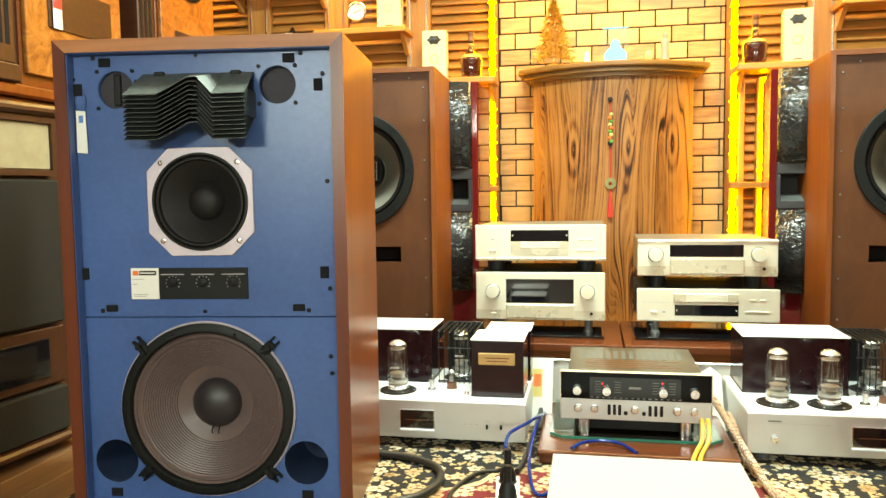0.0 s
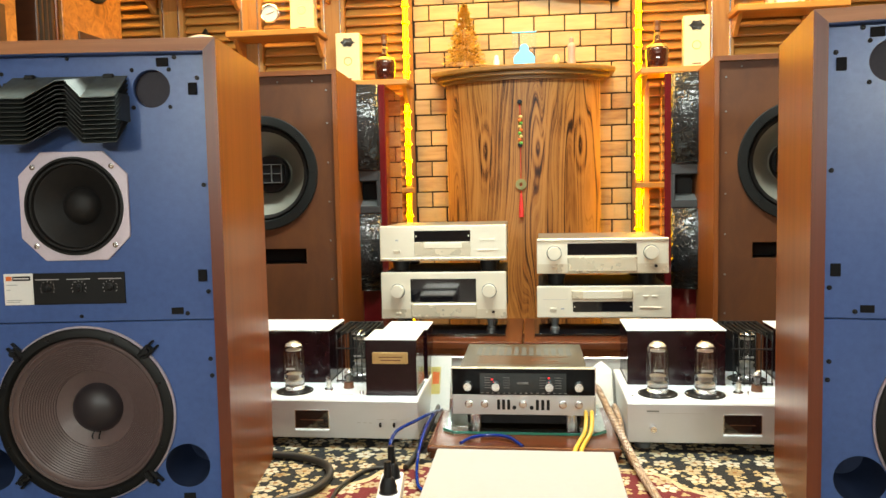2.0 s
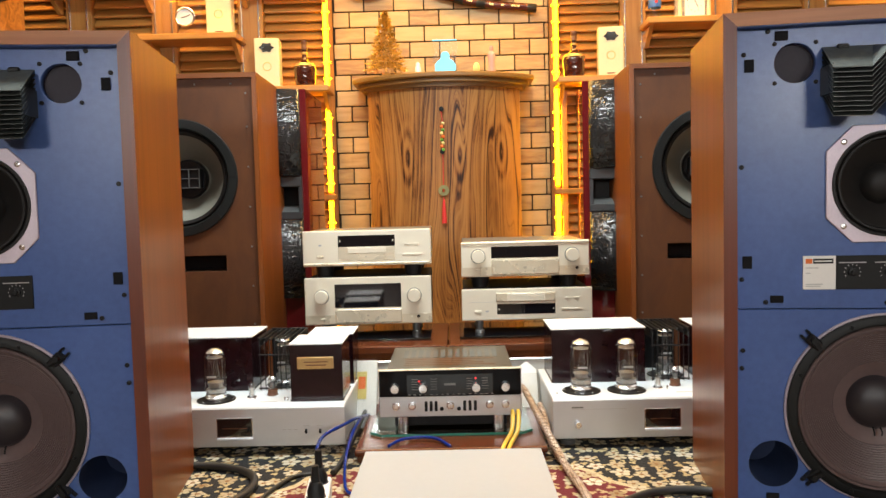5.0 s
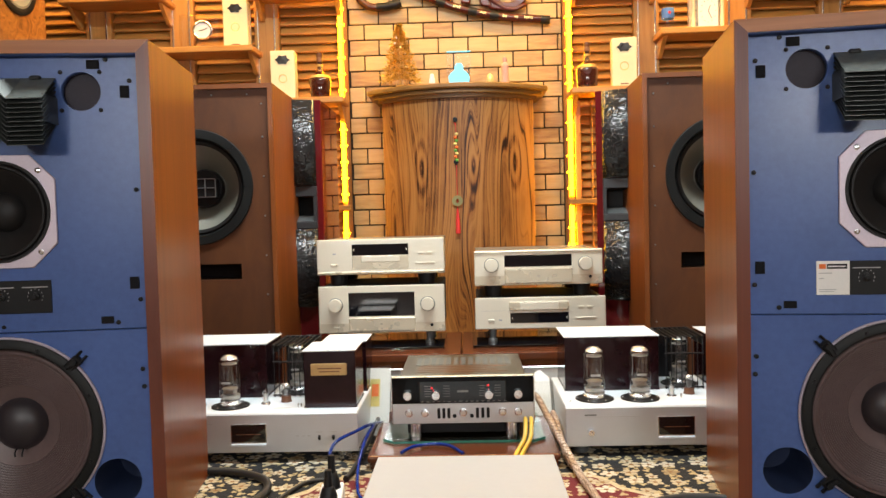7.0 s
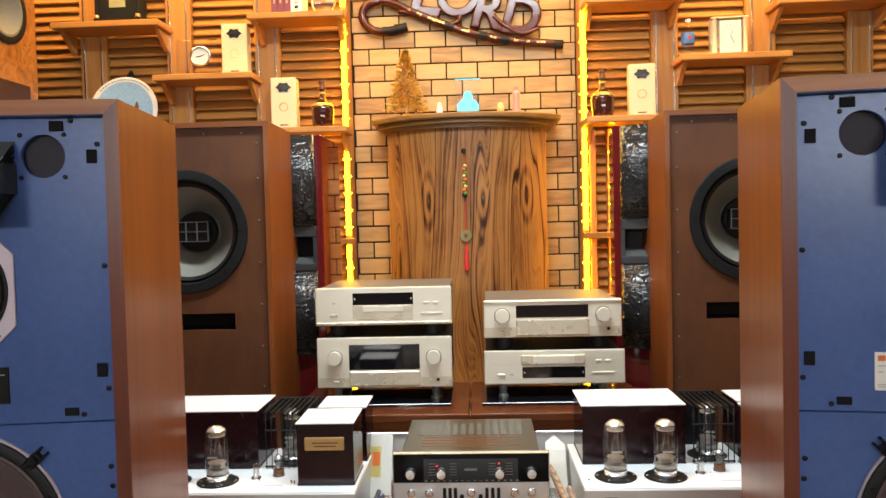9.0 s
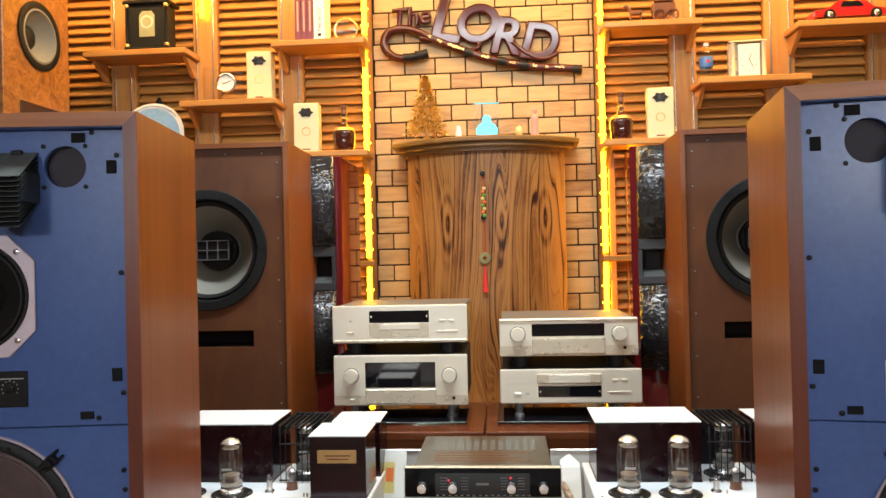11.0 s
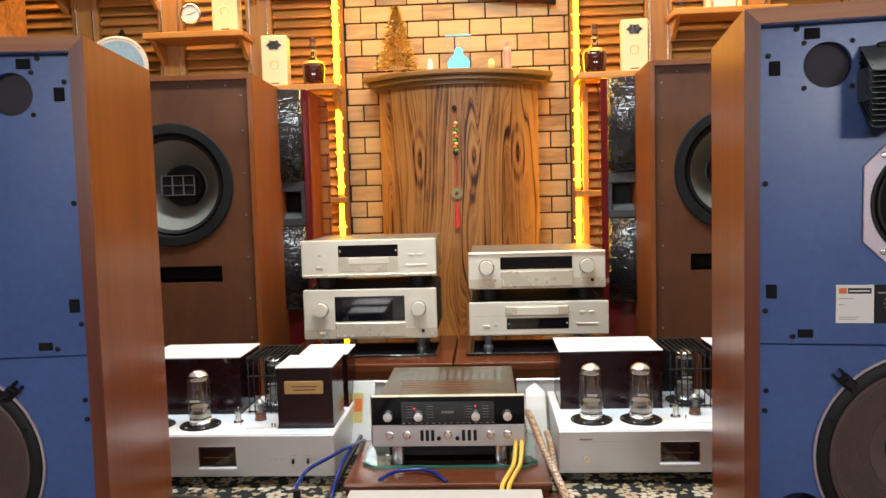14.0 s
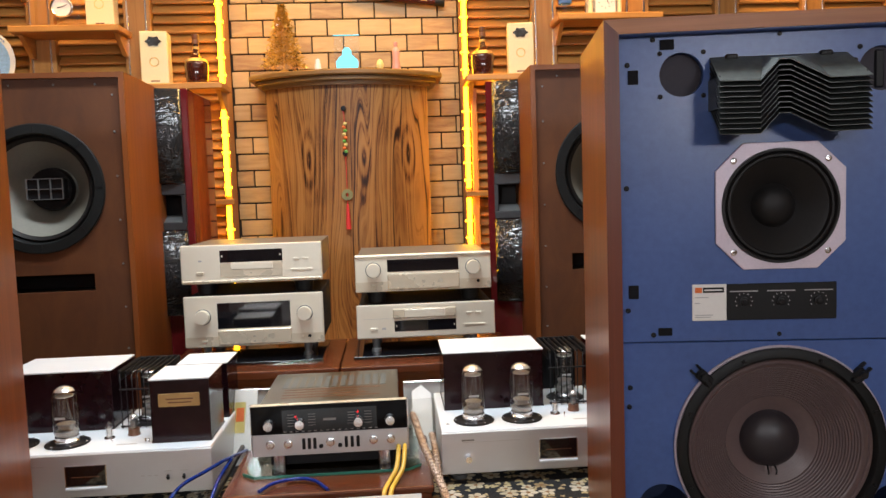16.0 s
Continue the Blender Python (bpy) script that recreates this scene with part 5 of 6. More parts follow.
part("chassis", bx(-0.168, 0.168, 0.016, 0.34, 0.095, 0.214, 0.003), BRONZE_LID, pre, "grey steel casing")
lid = part("lid", bx(-0.178, 0.178, 0.020, 0.335, 0.2145, 0.222, 0.002), BRONZE_LID, pre, "grey vented lid with printed notes")
for k in range(13):
    part("vent", bx(-0.141 + k * 0.0225, -0.127 + k * 0.0225, 0.165, 0.285, 0.222, 0.2226), VENT_GREY, lid)
for k in range(4):
    part("print_bar", bx(-0.13, 0.13 - 0.03 * (k % 3), 0.062 + 0.026 * k, 0.070 + 0.026 * k, 0.222, 0.2224), BROWN_BASE, lid)
up = part("glass_panel", bx(-0.1975, 0.1975, 0, 0.014, 0.1465, 0.220, 0.001), PANEL_GLASS, pre, "black glass panel with pilot lights")
part("gold_edge", bx(-0.199, 0.199, -0.0015, 0.015, 0.2203, 0.2228, 0.0008), CHAMPAGNE_DARK, pre)
low = part("silver_panel", bx(-0.1975, 0.1975, 0, 0.014, 0.090, 0.1462, 0.001), SILVER, pre, "brushed silver lower panel")
for kx in (-0.19925, 0.19925):
    part("end_cheek", bx(kx - 0.00125, kx + 0.00125, -0.002, 0.016, 0.089, 0.2235, 0.0005), CHROME, pre)
# Lighter grey rectangle for the reflection in the black glass.
part("display", bx(-0.120, 0.120, -0.0005, 0.0, 0.152, 0.208), DISPLAY_SHEEN, up)
for kx in (-0.154, -0.075, 0.073, 0.154):
    part("knob", lathe([(0, 0), (0.0145, 0), (0.0145, 0.004), (0.013, 0.006), (0.0122, 0.018), (0.011, 0.020), (0, 0.0205)], 28, facing(kx, 0, 0.1725)), CHROME, up, "spun silver knob")
for kx in (-0.152, -0.107, 0.0, 0.110, 0.154):
    part("small_knob", lathe([(0, 0), (0.012, 0), (0.011, 0.005), (0.0085, 0.006), (0.008, 0.016), (0, 0.0165)], 24, facing(kx, 0, 0.121)), CHROME, low)
for kx in (-0.068, -0.054, -0.040, 0.040, 0.055, 0.070):
    part("slot_switch", bx(kx - 0.0042, kx + 0.0042, -0.002, 0.002, 0.104, 0.133, 0.0015), BLACK, low)
for kx in (-0.024, 0.024):
    part("jack", lathe(disc(0.0055, 0.004), 16, facing(kx, 0, 0.111)), BLACK, low)
for kx in (-0.086, 0.072):
    part("pilot_lamp", lathe([(0, 0), (0.003, 0), (0.0025, 0.002), (0, 0.0028)], 12, facing(kx, 0, 0.190 if kx < 0 else 0.1955)), RED_LAMP, up, "lit red pilot lamp")
for kx, zz, n in ((-0.098, 0.195, 5), (0.055, 0.195, 5), (0.098, 0.195, 5), (-0.045, 0.195, 5)):
    for k in range(n):
        part("print_bar", bx(kx - 0.009, kx + 0.009, -0.0006, 0.0, zz - k * 0.0072, zz - k * 0.0072 + 0.001), STEEL_LID, up)
part("print_bar", bx(-0.016, 0.016, -0.0006, 0.0, 0.177, 0.183), STEEL_LID, up)
for k in range(16):
    part("print_bar", bx(-0.118 + k * 0.0155, -0.111 + k * 0.0155, -0.0006, 0.0, 0.1508, 0.1522), GREY_PRINT, up)
for kx in (-0.142, -0.128, 0.128, 0.142):
    part("leg", lathe([(0, 0), (0.0085, 0), (0.0085, 0.042), (0, 0.042)], 18, Matrix.Translation((kx, 0.028, 0.0462))), CHROME, pre)
    part("leg", lathe([(0, 0), (0.0085, 0), (0.0085, 0.048), (0, 0.048)], 18, Matrix.Translation((kx, 0.29, 0.0462))), CHROME, pre)
part("under_pan", bx(-0.160, 0.160, 0.040, 0.33, 0.052, 0.094, 0.002), BLACK, pre)

# the pale lid nearest the camera
box = thing("disc_transport", "pale component with a plain cream metal lid on the carpet", "hi-fi component", pose(0.143, 1.40, 0.0))
part("casing", bx(-0.211, 0.211, 0.0, 0.378, 0.014, 0.086, 0.003), SILVER, box)
part("lid", bx(-0.2125, 0.2125, -0.001, 0.380, 0.0862, 0.090, 0.0015), CREAM_LID, box, "plain cream metal lid")
for fx in (-0.17, 0.17):
    for fy in (0.05, 0.32):
        part("foot", lathe([(0, 0), (0.02, 0), (0.022, 0.012), (0, 0.014)], 18, Matrix.Translation((fx, fy, 0))), BLACK, box)


# ---- leaflets, power strip and cables ----
leaf = thing("leaflet", "white printed leaflet leaning in a clear stand", "leaflet", pose(-0.143, 2.26, 0.0, -32))
part("stand", bx(-0.05, 0.05, -0.004, -0.001, 0.0, 0.228, 0.001), ACRYLIC, leaf)
sheet = part("sheet", bx(-0.046, 0.046, 0.0, 0.0018, 0.004, 0.222), WHITE_CARD, leaf)
part("picture", bx(-0.018, 0.014, -0.0006, 0.0, 0.095, 0.185), PALE_YELLOW, sheet)
part("picture", bx(-0.012, 0.010, -0.0011, -0.0006, 0.128, 0.168), ORANGE, sheet)
part("picture", bx(-0.034, -0.022, -0.0006, 0.0, 0.020, 0.060), PALE_YELLOW, sheet)
leaf2 = thing("document_tray", "clear acrylic tray with white papers", "tray", pose(0.383, 2.27, 0.0, -36))
part("tray", merged(bx(-0.04, 0.036, 0.0, 0.003, 0.0, 0.17), bx(-0.04, 0.036, 0.003, 0.22, 0.0, 0.004), bx(-0.04, -0.037, 0.003, 0.22, 0.004, 0.17), bx(0.033, 0.036, 0.003, 0.22, 0.004, 0.17)), ACRYLIC, leaf2)
part("paper", prism([(-0.03, 0.006), (0.028, 0.006), (0.030, 0.195), (0.000, 0.225), (-0.028, 0.205)], 0.03, 0.032, "y"), WHITE_CARD, leaf2)
part("paper", prism([(-0.03, 0.006), (0.020, 0.006), (0.016, 0.150), (-0.032, 0.160)], 0.06, 0.062, "y"), WHITE_CARD, leaf2)
mirror_tray = thing("glass_case", "low clear glass case with bright edges behind the components", "glass case", pose(0.13, 2.47, 0.0))
for a, b in ((-0.30, -0.10), (0.20, 0.33)):
    part("panel", bx(a, b, 0.0, 0.004, 0.0, 0.160, 0.0008), WHITE_CARD, mirror_tray, "white backing card")
    part("edge", bx(a, b, -0.003, 0.006, 0.1605, 0.166, 0.001), CHROME, mirror_tray)

strip = thing("power_strip", "white power strip with plugs on the carpet", "power strip", pose(-0.162, 1.62, 0.0, 0, 0, 6))
part("body", bx(-0.027, 0.027, -0.22, 0.13, 0.0, 0.042, 0.006, 2), WHITE_CARD, strip)
for y in (0.09, 0.0, -0.09):
    part("outlet", lathe([(0, 0.0422), (0.022, 0.0422), (0.022, 0.0435), (0.018, 0.0437), (0.017, 0.0426), (0, 0.0426)], 22, Matrix.Translation((0, y, 0))), GREY_COVER, strip)
for y, h in ((0.09, 0.055), (0.0, 0.050)):
    p = thing("power_plug", "black mains plug in the power strip", "plug", pose(-0.162 - y * 0.1, 1.62 + y, 0.0438, 0, 0, 6), "mains plugs")
    part("body", lathe([(0, 0), (0.019, 0), (0.020, 0.012), (0.014, 0.030), (0.009, 0.034), (0.008, h + 0.02), (0, h + 0.021)], 20), BLACK, p)

single("blue_cable", merged(sweep([(-0.172, 1.712, 0.108), (-0.180, 1.75, 0.114), (-0.182, 1.86, 0.108), (-0.148, 1.96, 0.104), (-0.128, 2.06, 0.092), (-0.118, 2.28, 0.04)], 0.0045, 10)), BLUE_CABLE, "glossy blue mains cable", "cable")
single("blue_cable", sweep([(-0.122, 2.10, 0.080), (-0.130, 1.98, 0.070), (-0.136, 1.89, 0.030), (-0.118, 1.76, 0.011), (-0.095, 1.72, 0.009), (-0.076, 1.76, 0.009), (-0.074, 1.85, 0.009)], 0.0045, 10), BLUE_CABLE, "glossy blue mains cable", "cable")
single("blue_cable", sweep([(-0.030, 1.955, 0.045), (0.00, 2.0, 0.047), (0.055, 2.02, 0.047), (0.10, 2.0, 0.047), (0.135, 1.955, 0.040)], 0.0045, 10), BLUE_CABLE, "glossy blue mains cable on the platform", "cable")
single("black_cable", sweep([(-0.62, 1.93, 0.012), (-0.48, 1.92, 0.012), (-0.375, 1.86, 0.012), (-0.345, 1.76, 0.012), (-0.38, 1.66, 0.012), (-0.46, 1.60, 0.012)], 0.010, 10), BLACK_CABLE, "thick black cable lying on the carpet", "cable")
single("black_cable", sweep([(-0.30, 1.62, 0.007), (-0.305, 1.72, 0.007), (-0.265, 1.84, 0.007), (-0.21, 1.87, 0.007), (-0.182, 1.80, 0.05), (-0.182, 1.74, 0.10)], 0.005, 8), BLACK_CABLE, "thin black mains cable on the carpet", "cable")
single("black_cable", sweep([(-0.13, 2.28, 0.05), (-0.140, 2.10, 0.03), (-0.155, 1.93, 0.010), (-0.165, 1.86, 0.010)], 0.007, 8), BLACK_CABLE, "black cable beside the platform", "cable")
single("black_cable", sweep([(0.50, 1.62, 0.010), (0.60, 1.69, 0.010), (0.70, 1.70, 0.010), (0.80, 1.66, 0.010)], 0.010, 8), BLACK_CABLE, "thick black cable lying on the carpet", "cable")
for k in range(2):
    single("yellow_cable", sweep([(0.308 + 0.017 * k, 2.16, 0.105), (0.309 + 0.016 * k, 2.06, 0.098), (0.302 + 0.016 * k, 2.005, 0.066), (0.285 + 0.016 * k, 1.975, 0.046), (0.272 + 0.016 * k, 1.935, 0.036), (0.266 + 0.016 * k, 1.90, 0.008)], 0.0058, 10), YELLOW_CABLE, "yellow signal cable from the preamplifier", "cable", group="yellow cables")
single("braided_cable", sweep([(0.352, 2.27, 0.120), (0.358, 2.18, 0.125), (0.375, 2.05, 0.100), (0.408, 1.94, 0.045), (0.428, 1.83, 0.016), (0.442, 1.70, 0.015), (0.450, 1.50, 0.015)], 0.0098, 12), TAN_CABLE, "thick tan braided speaker cable", "cable")
single("braided_cable", sweep([(0.402, 2.22, 0.075), (0.405, 2.16, 0.070), (0.408, 2.10, 0.05), (0.412, 2.02, 0.016), (0.418, 1.92, 0.014)], 0.009, 12), TAN_CABLE, "thick tan braided speaker cable", "cable")


# ---- on the bow-fronted cabinet ----
def tinsel_tree(at):
    s = thing("tinsel_tree", "small golden tinsel Christmas tree with baubles", "ornament", at)
    part("stand", merged(lathe([(0, 0), (0.028, 0), (0.022, 0.012), (0.006, 0.018), (0, 0.018)], 16), sweep([(0, 0, 0.015), (0, 0, 0.30)], 0.005, 8)), GOLD, s)
    rnd = random.Random(4)
    bm = bmesh.new()
    for i in range(4200):
        h = rnd.random() ** 1.25
        r = 0.106 * (1 - h) ** 0.85 * (0.60 + 0.40 * math.sin(h * 30 + 0.8) ** 2) + 0.006
        g, q = rnd.uniform(0, 2 * math.pi), rnd.random() ** 0.5 * r
        c = Vector((q * math.cos(g), q * math.sin(g), 0.045 + h * 0.27 - q * 0.18))
        d = Vector((math.cos(g) + rnd.uniform(-0.5, 0.5), math.sin(g) + rnd.uniform(-0.5, 0.5), rnd.uniform(-0.5, 0.7))).normalized() * rnd.uniform(0.008, 0.019)
        e = d.cross(Vector((rnd.uniform(-1, 1), rnd.uniform(-1, 1), rnd.uniform(-1, 1)))).normalized() * 0.0030
        bm.faces.new([bm.verts.new(p) for p in (c - e, c + d, c + e)])
    part("tinsel", bm, TREE_GOLD, s)
    for i in range(16):
        h = rnd.uniform(0.05, 0.85)
        r, g = 0.085 * (1 - h), rnd.uniform(0, 2 * math.pi)
        part("bauble", lathe([(0, -0.006), (0.0045, -0.0045), (0.0062, 0), (0.0045, 0.0045), (0, 0.006)], 12, Matrix.Translation((r * math.cos(g), r * math.sin(g), 0.05 + h * 0.25))), rnd.choice((RED, GOLD, WHITE_CARD, GOLD)), s)


tinsel_tree(pose(-0.160, 3.80, 1.322))
fig = lathe([(0, 0), (0.014, 0), (0.016, 0.012), (0.015, 0.032), (0.011, 0.040), (0.012, 0.046), (0.009, 0.056), (0, 0.061)], 20)
single("porcelain_figurine", fig, PORCELAIN, "tiny white porcelain figurine", "figurine", pose(0.0, 3.76, 1.322))
stand = thing("lit_acrylic_block", "clear acrylic ornament glowing cyan on a dark base", "ornament", pose(0.135, 3.78, 1.322))
part("base", bx(-0.058, 0.058, -0.03, 0.03, 0, 0.012, 0.003), STEEL_LID, stand)
part("block", bx(-0.060, 0.060, 0.006, 0.008, 0.0125, 0.165), ACRYLIC, stand)
part("lit_form", prism([(-0.050, 0.016), (0.050, 0.016), (0.052, 0.045), (0.038, 0.064), (0.021, 0.076), (0.021, 0.096), (0.010, 0.110), (-0.010, 0.110), (-0.021, 0.096), (-0.021, 0.076), (-0.038, 0.064), (-0.052, 0.045)], -0.003, 0.003, "y", 0.001), BLUE_GLOW, stand, "engraved shape lit cyan")
for sx in (-1, 1):
    part("lit_mark", bx(sx * 0.043 - 0.006, sx * 0.043 + 0.006, -0.002, 0.002, 0.086, 0.104, 0.003), ACRYLIC, stand)
part("lit_edge", bx(-0.060, 0.060, -0.006, 0.006, 0.1655, 0.168), BLUE_GLOW, stand)
single("egg_ornament", lathe([(0, 0), (0.012, 0.001), (0.017, 0.014), (0.0165, 0.030), (0.010, 0.044), (0, 0.049)], 20), PALE_YELLOW, "small pale yellow egg-shaped ornament", "ornament", pose(0.288, 3.75, 1.322))
robed = lathe([(0, 0), (0.021, 0.0), (0.020, 0.010), (0.016, 0.050), (0.019, 0.080), (0.017, 0.098), (0.008, 0.107), (0.011, 0.117), (0.010, 0.128), (0, 0.135)], 20)
single("statuette", robed, PINK, "small robed statuette in pink and white glaze", "statuette", pose(0.364, 3.78, 1.322))

charm = thing("hanging_charm", "beaded charm with a jade ring and a red tassel", "ornament", pose(0.112, 3.738, 0.0))
part("cord", sweep([(-0.006, -0.006, 1.146), (0, -0.010, 1.10), (0, -0.006, 0.95), (0, -0.005, 0.70)], 0.0018, 6), RED, charm)
rnd = random.Random(7)
for k in range(9):
    part("bead", lathe([(0, -0.009), (0.007, -0.006), (0.0095, 0), (0.007, 0.006), (0, 0.009)], 12, Matrix.Translation((0.003 * (-1) ** k, -0.010, 1.075 - k * 0.016))), (PALE_YELLOW, ORANGE, GREEN)[k % 3], charm)
part("coin", lathe([(0.009, -0.0015), (0.026, -0.0015), (0.027, 0), (0.026, 0.0015), (0.009, 0.0015)], 32, facing(0, -0.010, 0.746), True), OLD_JADE, charm, "dull jade ring with a hole")
part("tassel", lathe([(0, 0.706), (0.004, 0.704), (0.006, 0.690), (0.010, 0.640), (0.012, 0.585), (0, 0.584)], 16, Matrix.Translation((0, -0.010, 0))), RED, charm, "red silk tassel")

# ---- carved sign on the bricks ----
sign = thing("carved_sign", "carved dark wooden sign reading The LORD over a walking cane", "sign", pose(0, 4.075, 0))
part("cane", sweep([(-0.185, 0, 1.818), (-0.27, 0, 1.800), (-0.350, 0, 1.812), (-0.398, 0, 1.865), (-0.385, 0, 1.930), (-0.315, 0, 1.957), (-0.235, 0, 1.940), (-0.12, 0, 1.885), (0.0, 0, 1.835), (0.13, 0, 1.785), (0.27, 0, 1.748), (0.40, 0, 1.725), (0.53, 0, 1.714), (0.622, 0, 1.704)], 0.021, 14), CARVED, sign, "glossy brown cane with a hooked handle")
for x, z, tilt in ((-0.215, 1.812, 5), (0.045, 1.815, 20), (0.215, 1.762, 14), (0.330, 1.737, 10), (0.600, 1.706, 5)):
    part("dark_band", lathe([(0.0215, -0.024), (0.0225, -0.022), (0.0225, 0.022), (0.0215, 0.024)], 16, Matrix.Translation((x, 0, z)) @ Matrix.Rotation(radians(90 + tilt), 4, "Y")), BLACK, sign)


part("cane_tip", sweep([(-0.170, 0, 1.823), (-0.20, 0, 1.815), (-0.255, 0, 1.803), (-0.30, 0, 1.803)], 0.0228, 14), BLACK, sign, "black tip of the handle")


def carved_word(text, size, x, z, tilt, thick, bold=0.0):
    return lettering(text, size, CARVED, sign, Matrix.Translation((x, 0.004, z)) @ Matrix.Rotation(radians(tilt), 4, "Y") @ TO_FRONT, thick, "carved glossy brown letters", "letter", bold, 0.12, 0.009)


carved_word("The", 0.13, -0.255, 2.015, -4, 0.003, -0.003)
for ch, size, x, z in (("L", 0.34, -0.075, 1.985), ("O", 0.27, 0.085, 1.955), ("R", 0.26, 0.235, 1.885), ("D", 0.26, 0.405, 1.848)):
    carved_word(ch, size, x, z, 9, 0.005, 0.003)
part("flourish", merged(sweep([(-0.21, -0.004, 1.90), (-0.10, -0.006, 1.875), (0.02, -0.006, 1.825), (0.09, -0.006, 1.835), (0.10, -0.006, 1.870)], 0.013, 10), sweep([(0.27, -0.004, 1.86), (0.34, -0.004, 1.80), (0.42, -0.004, 1.765), (0.50, -0.004, 1.79)], 0.012, 10)), CARVED, sign)
for word, x, z, tilt in (("is", -0.155, 1.903, 24), ("my", -0.105, 1.880, 23), ("shepherd", -0.02, 1.845, 21), ("shall", 0.130, 1.787, 15), ("not", 0.270, 1.750, 11), ("be", 0.385, 1.729, 8), ("in", 0.445, 1.722, 6), ("want", 0.51, 1.717, 5)):
    lettering(word, 0.024, GOLD, sign, Matrix.Translation((x, -0.0225, z)) @ Matrix.Rotation(radians(tilt), 4, "Y") @ TO_FRONT, 0.0006)


# ---- on the wall shelves ----
def gift_box(at, h=0.246, w=0.125):
    s = thing("gift_box", "cream whisky gift box with an ornate dark emblem", "gift box", at, "whisky gift boxes")
    a = w / 2
    part("carton", bx(-a, a, -0.045, 0.045, 0, h, 0.004), CREAM_BOX, s)
    star = [(r * math.cos(radians(g)) * 1.5, h - 0.048 + r * math.sin(radians(g))) for g, r in [(15 * k, (0.026, 0.021, 0.019, 0.022)[k % 4]) for k in range(24)]]
    part("emblem", prism(star, -0.0475, -0.0453, "y"), PEWTER, s, "dark ornate metal emblem")
    part("print_bar", bx(-0.020, 0.020, -0.0456, -0.045, 0.012, 0.018), BROWN_BASE, s)
    part("relief_mark", lathe([(0.018, 0), (0.020, 0.001), (0.022, 0)], 24, facing(0, -0.045, h * 0.42)), GOLD, s)
    return s


gift_box(pose(-0.768, 3.885, 1.292, 0, 0, 4))
gift_box(pose(-1.008, 3.90, 1.565, 0, 0, 4))
gift_box(pose(0.972, 3.885, 1.300, 0, 0, -6))


def whisky_bottle(at):
    s = thing("whisky_bottle", "dark brown whisky bottle with a tall neck", "bottle", at, "whisky bottles")
    s.scale = (1.07, 1.07, 1.10)
    part("body", lathe([(0, 0), (0.043, 0), (0.046, 0.006), (0.050, 0.040), (0.053, 0.080), (0.050, 0.092), (0.040, 0.106), (0.022, 0.120), (0.013, 0.134), (0.012, 0.170), (0, 0.170)], 28), WHISKY, s)
    part("stopper", lathe([(0, 0.1705), (0.015, 0.1705), (0.0155, 0.185), (0.013, 0.190), (0.016, 0.196), (0.015, 0.212), (0, 0.214)], 20), BROWN_BASE, s)
    part("neck_band", lathe([(0.0135, 0.148), (0.0145, 0.149), (0.0145, 0.158), (0.0135, 0.159)], 20), GOLD, s)
    part("label", lathe([(0.0512, 0.0925), (0.0514, 0.0935), (0.0410, 0.1075), (0.0405, 0.1075)], 28), BRASS, s, "gilt shoulder label")


whisky_bottle(pose(-0.580, 3.875, 1.292))
whisky_bottle(pose(0.786, 3.875, 1.300))

clock = thing("acrylic_clock", "round white clock set in a clear acrylic block", "clock", pose(-1.205, 3.90, 1.565, 0, 0, 6))
part("block", bx(-0.105, 0.105, -0.02, 0.02, 0, 0.185, 0.02, 3), ACRYLIC, clock)
part("bezel", lathe([(0.040, 0.0), (0.050, 0.0), (0.050, 0.010), (0.045, 0.013), (0.041, 0.010)], 32, facing(0.02, -0.021, 0.098)), CHROME, clock)
part("dial", lathe([(0, 0), (0.041, 0), (0.041, 0.004), (0, 0.004)], 32, facing(0.02, -0.021, 0.098)), WHITE_CARD, clock)
part("clock_hand", merged(moved(bx(-0.0015, 0.0015, -0.0275, -0.0262, 0, 0.028), Matrix.Translation((0.02, 0, 0.098)) @ Matrix.Rotation(radians(65), 4, "Y")), moved(bx(-0.002, 0.002, -0.0275, -0.0262, 0, 0.020), Matrix.Translation((0.02, 0, 0.098)) @ Matrix.Rotation(radians(-100), 4, "Y"))), BLACK, clock)

mantel = thing("mantel_clock", "black lacquered mantel clock with gilt columns", "clock", pose(-1.58, 3.90, 1.835))
part("case", bx(-0.105, 0.105, -0.05, 0.05, 0.020, 0.24, 0.004), RING_BLACK, mantel)
part("plinth", bx(-0.120, 0.120, -0.062, 0.062, 0, 0.020, 0.004), BLACK, mantel)
part("cornice", bx(-0.125, 0.125, -0.066, 0.066, 0.240, 0.262, 0.006), BLACK, mantel)
part("dial", prism([(-0.040, 0.075), (0.040, 0.075), (0.040, 0.185), (0.024, 0.205), (-0.024, 0.205), (-0.040, 0.185)], -0.0525, -0.0502, "y"), PALE_DIAL, mantel, "arched pale green dial")
part("chapter_ring", lathe([(0.024, 0), (0.034, 0), (0.034, 0.002), (0.024, 0.002)], 32, facing(0, -0.0525, 0.150), True), CHAMPAGNE, mantel)
for sx in (-1, 1):
    part("column", lathe([(0, 0.02), (0.011, 0.02), (0.011, 0.03), (0.007, 0.034), (0.007, 0.22), (0.011, 0.226), (0.011, 0.24), (0, 0.24)], 16, Matrix.Translation((sx * 0.104, -0.056, 0))), BLACK, mantel)
    for z in (0.022, 0.222):
        part("gilt_cap", lathe([(0.0112, 0), (0.0125, 0.003), (0.0125, 0.013), (0.0112, 0.016)], 16, Matrix.Translation((sx * 0.104, -0.056, z))), GOLD, mantel)

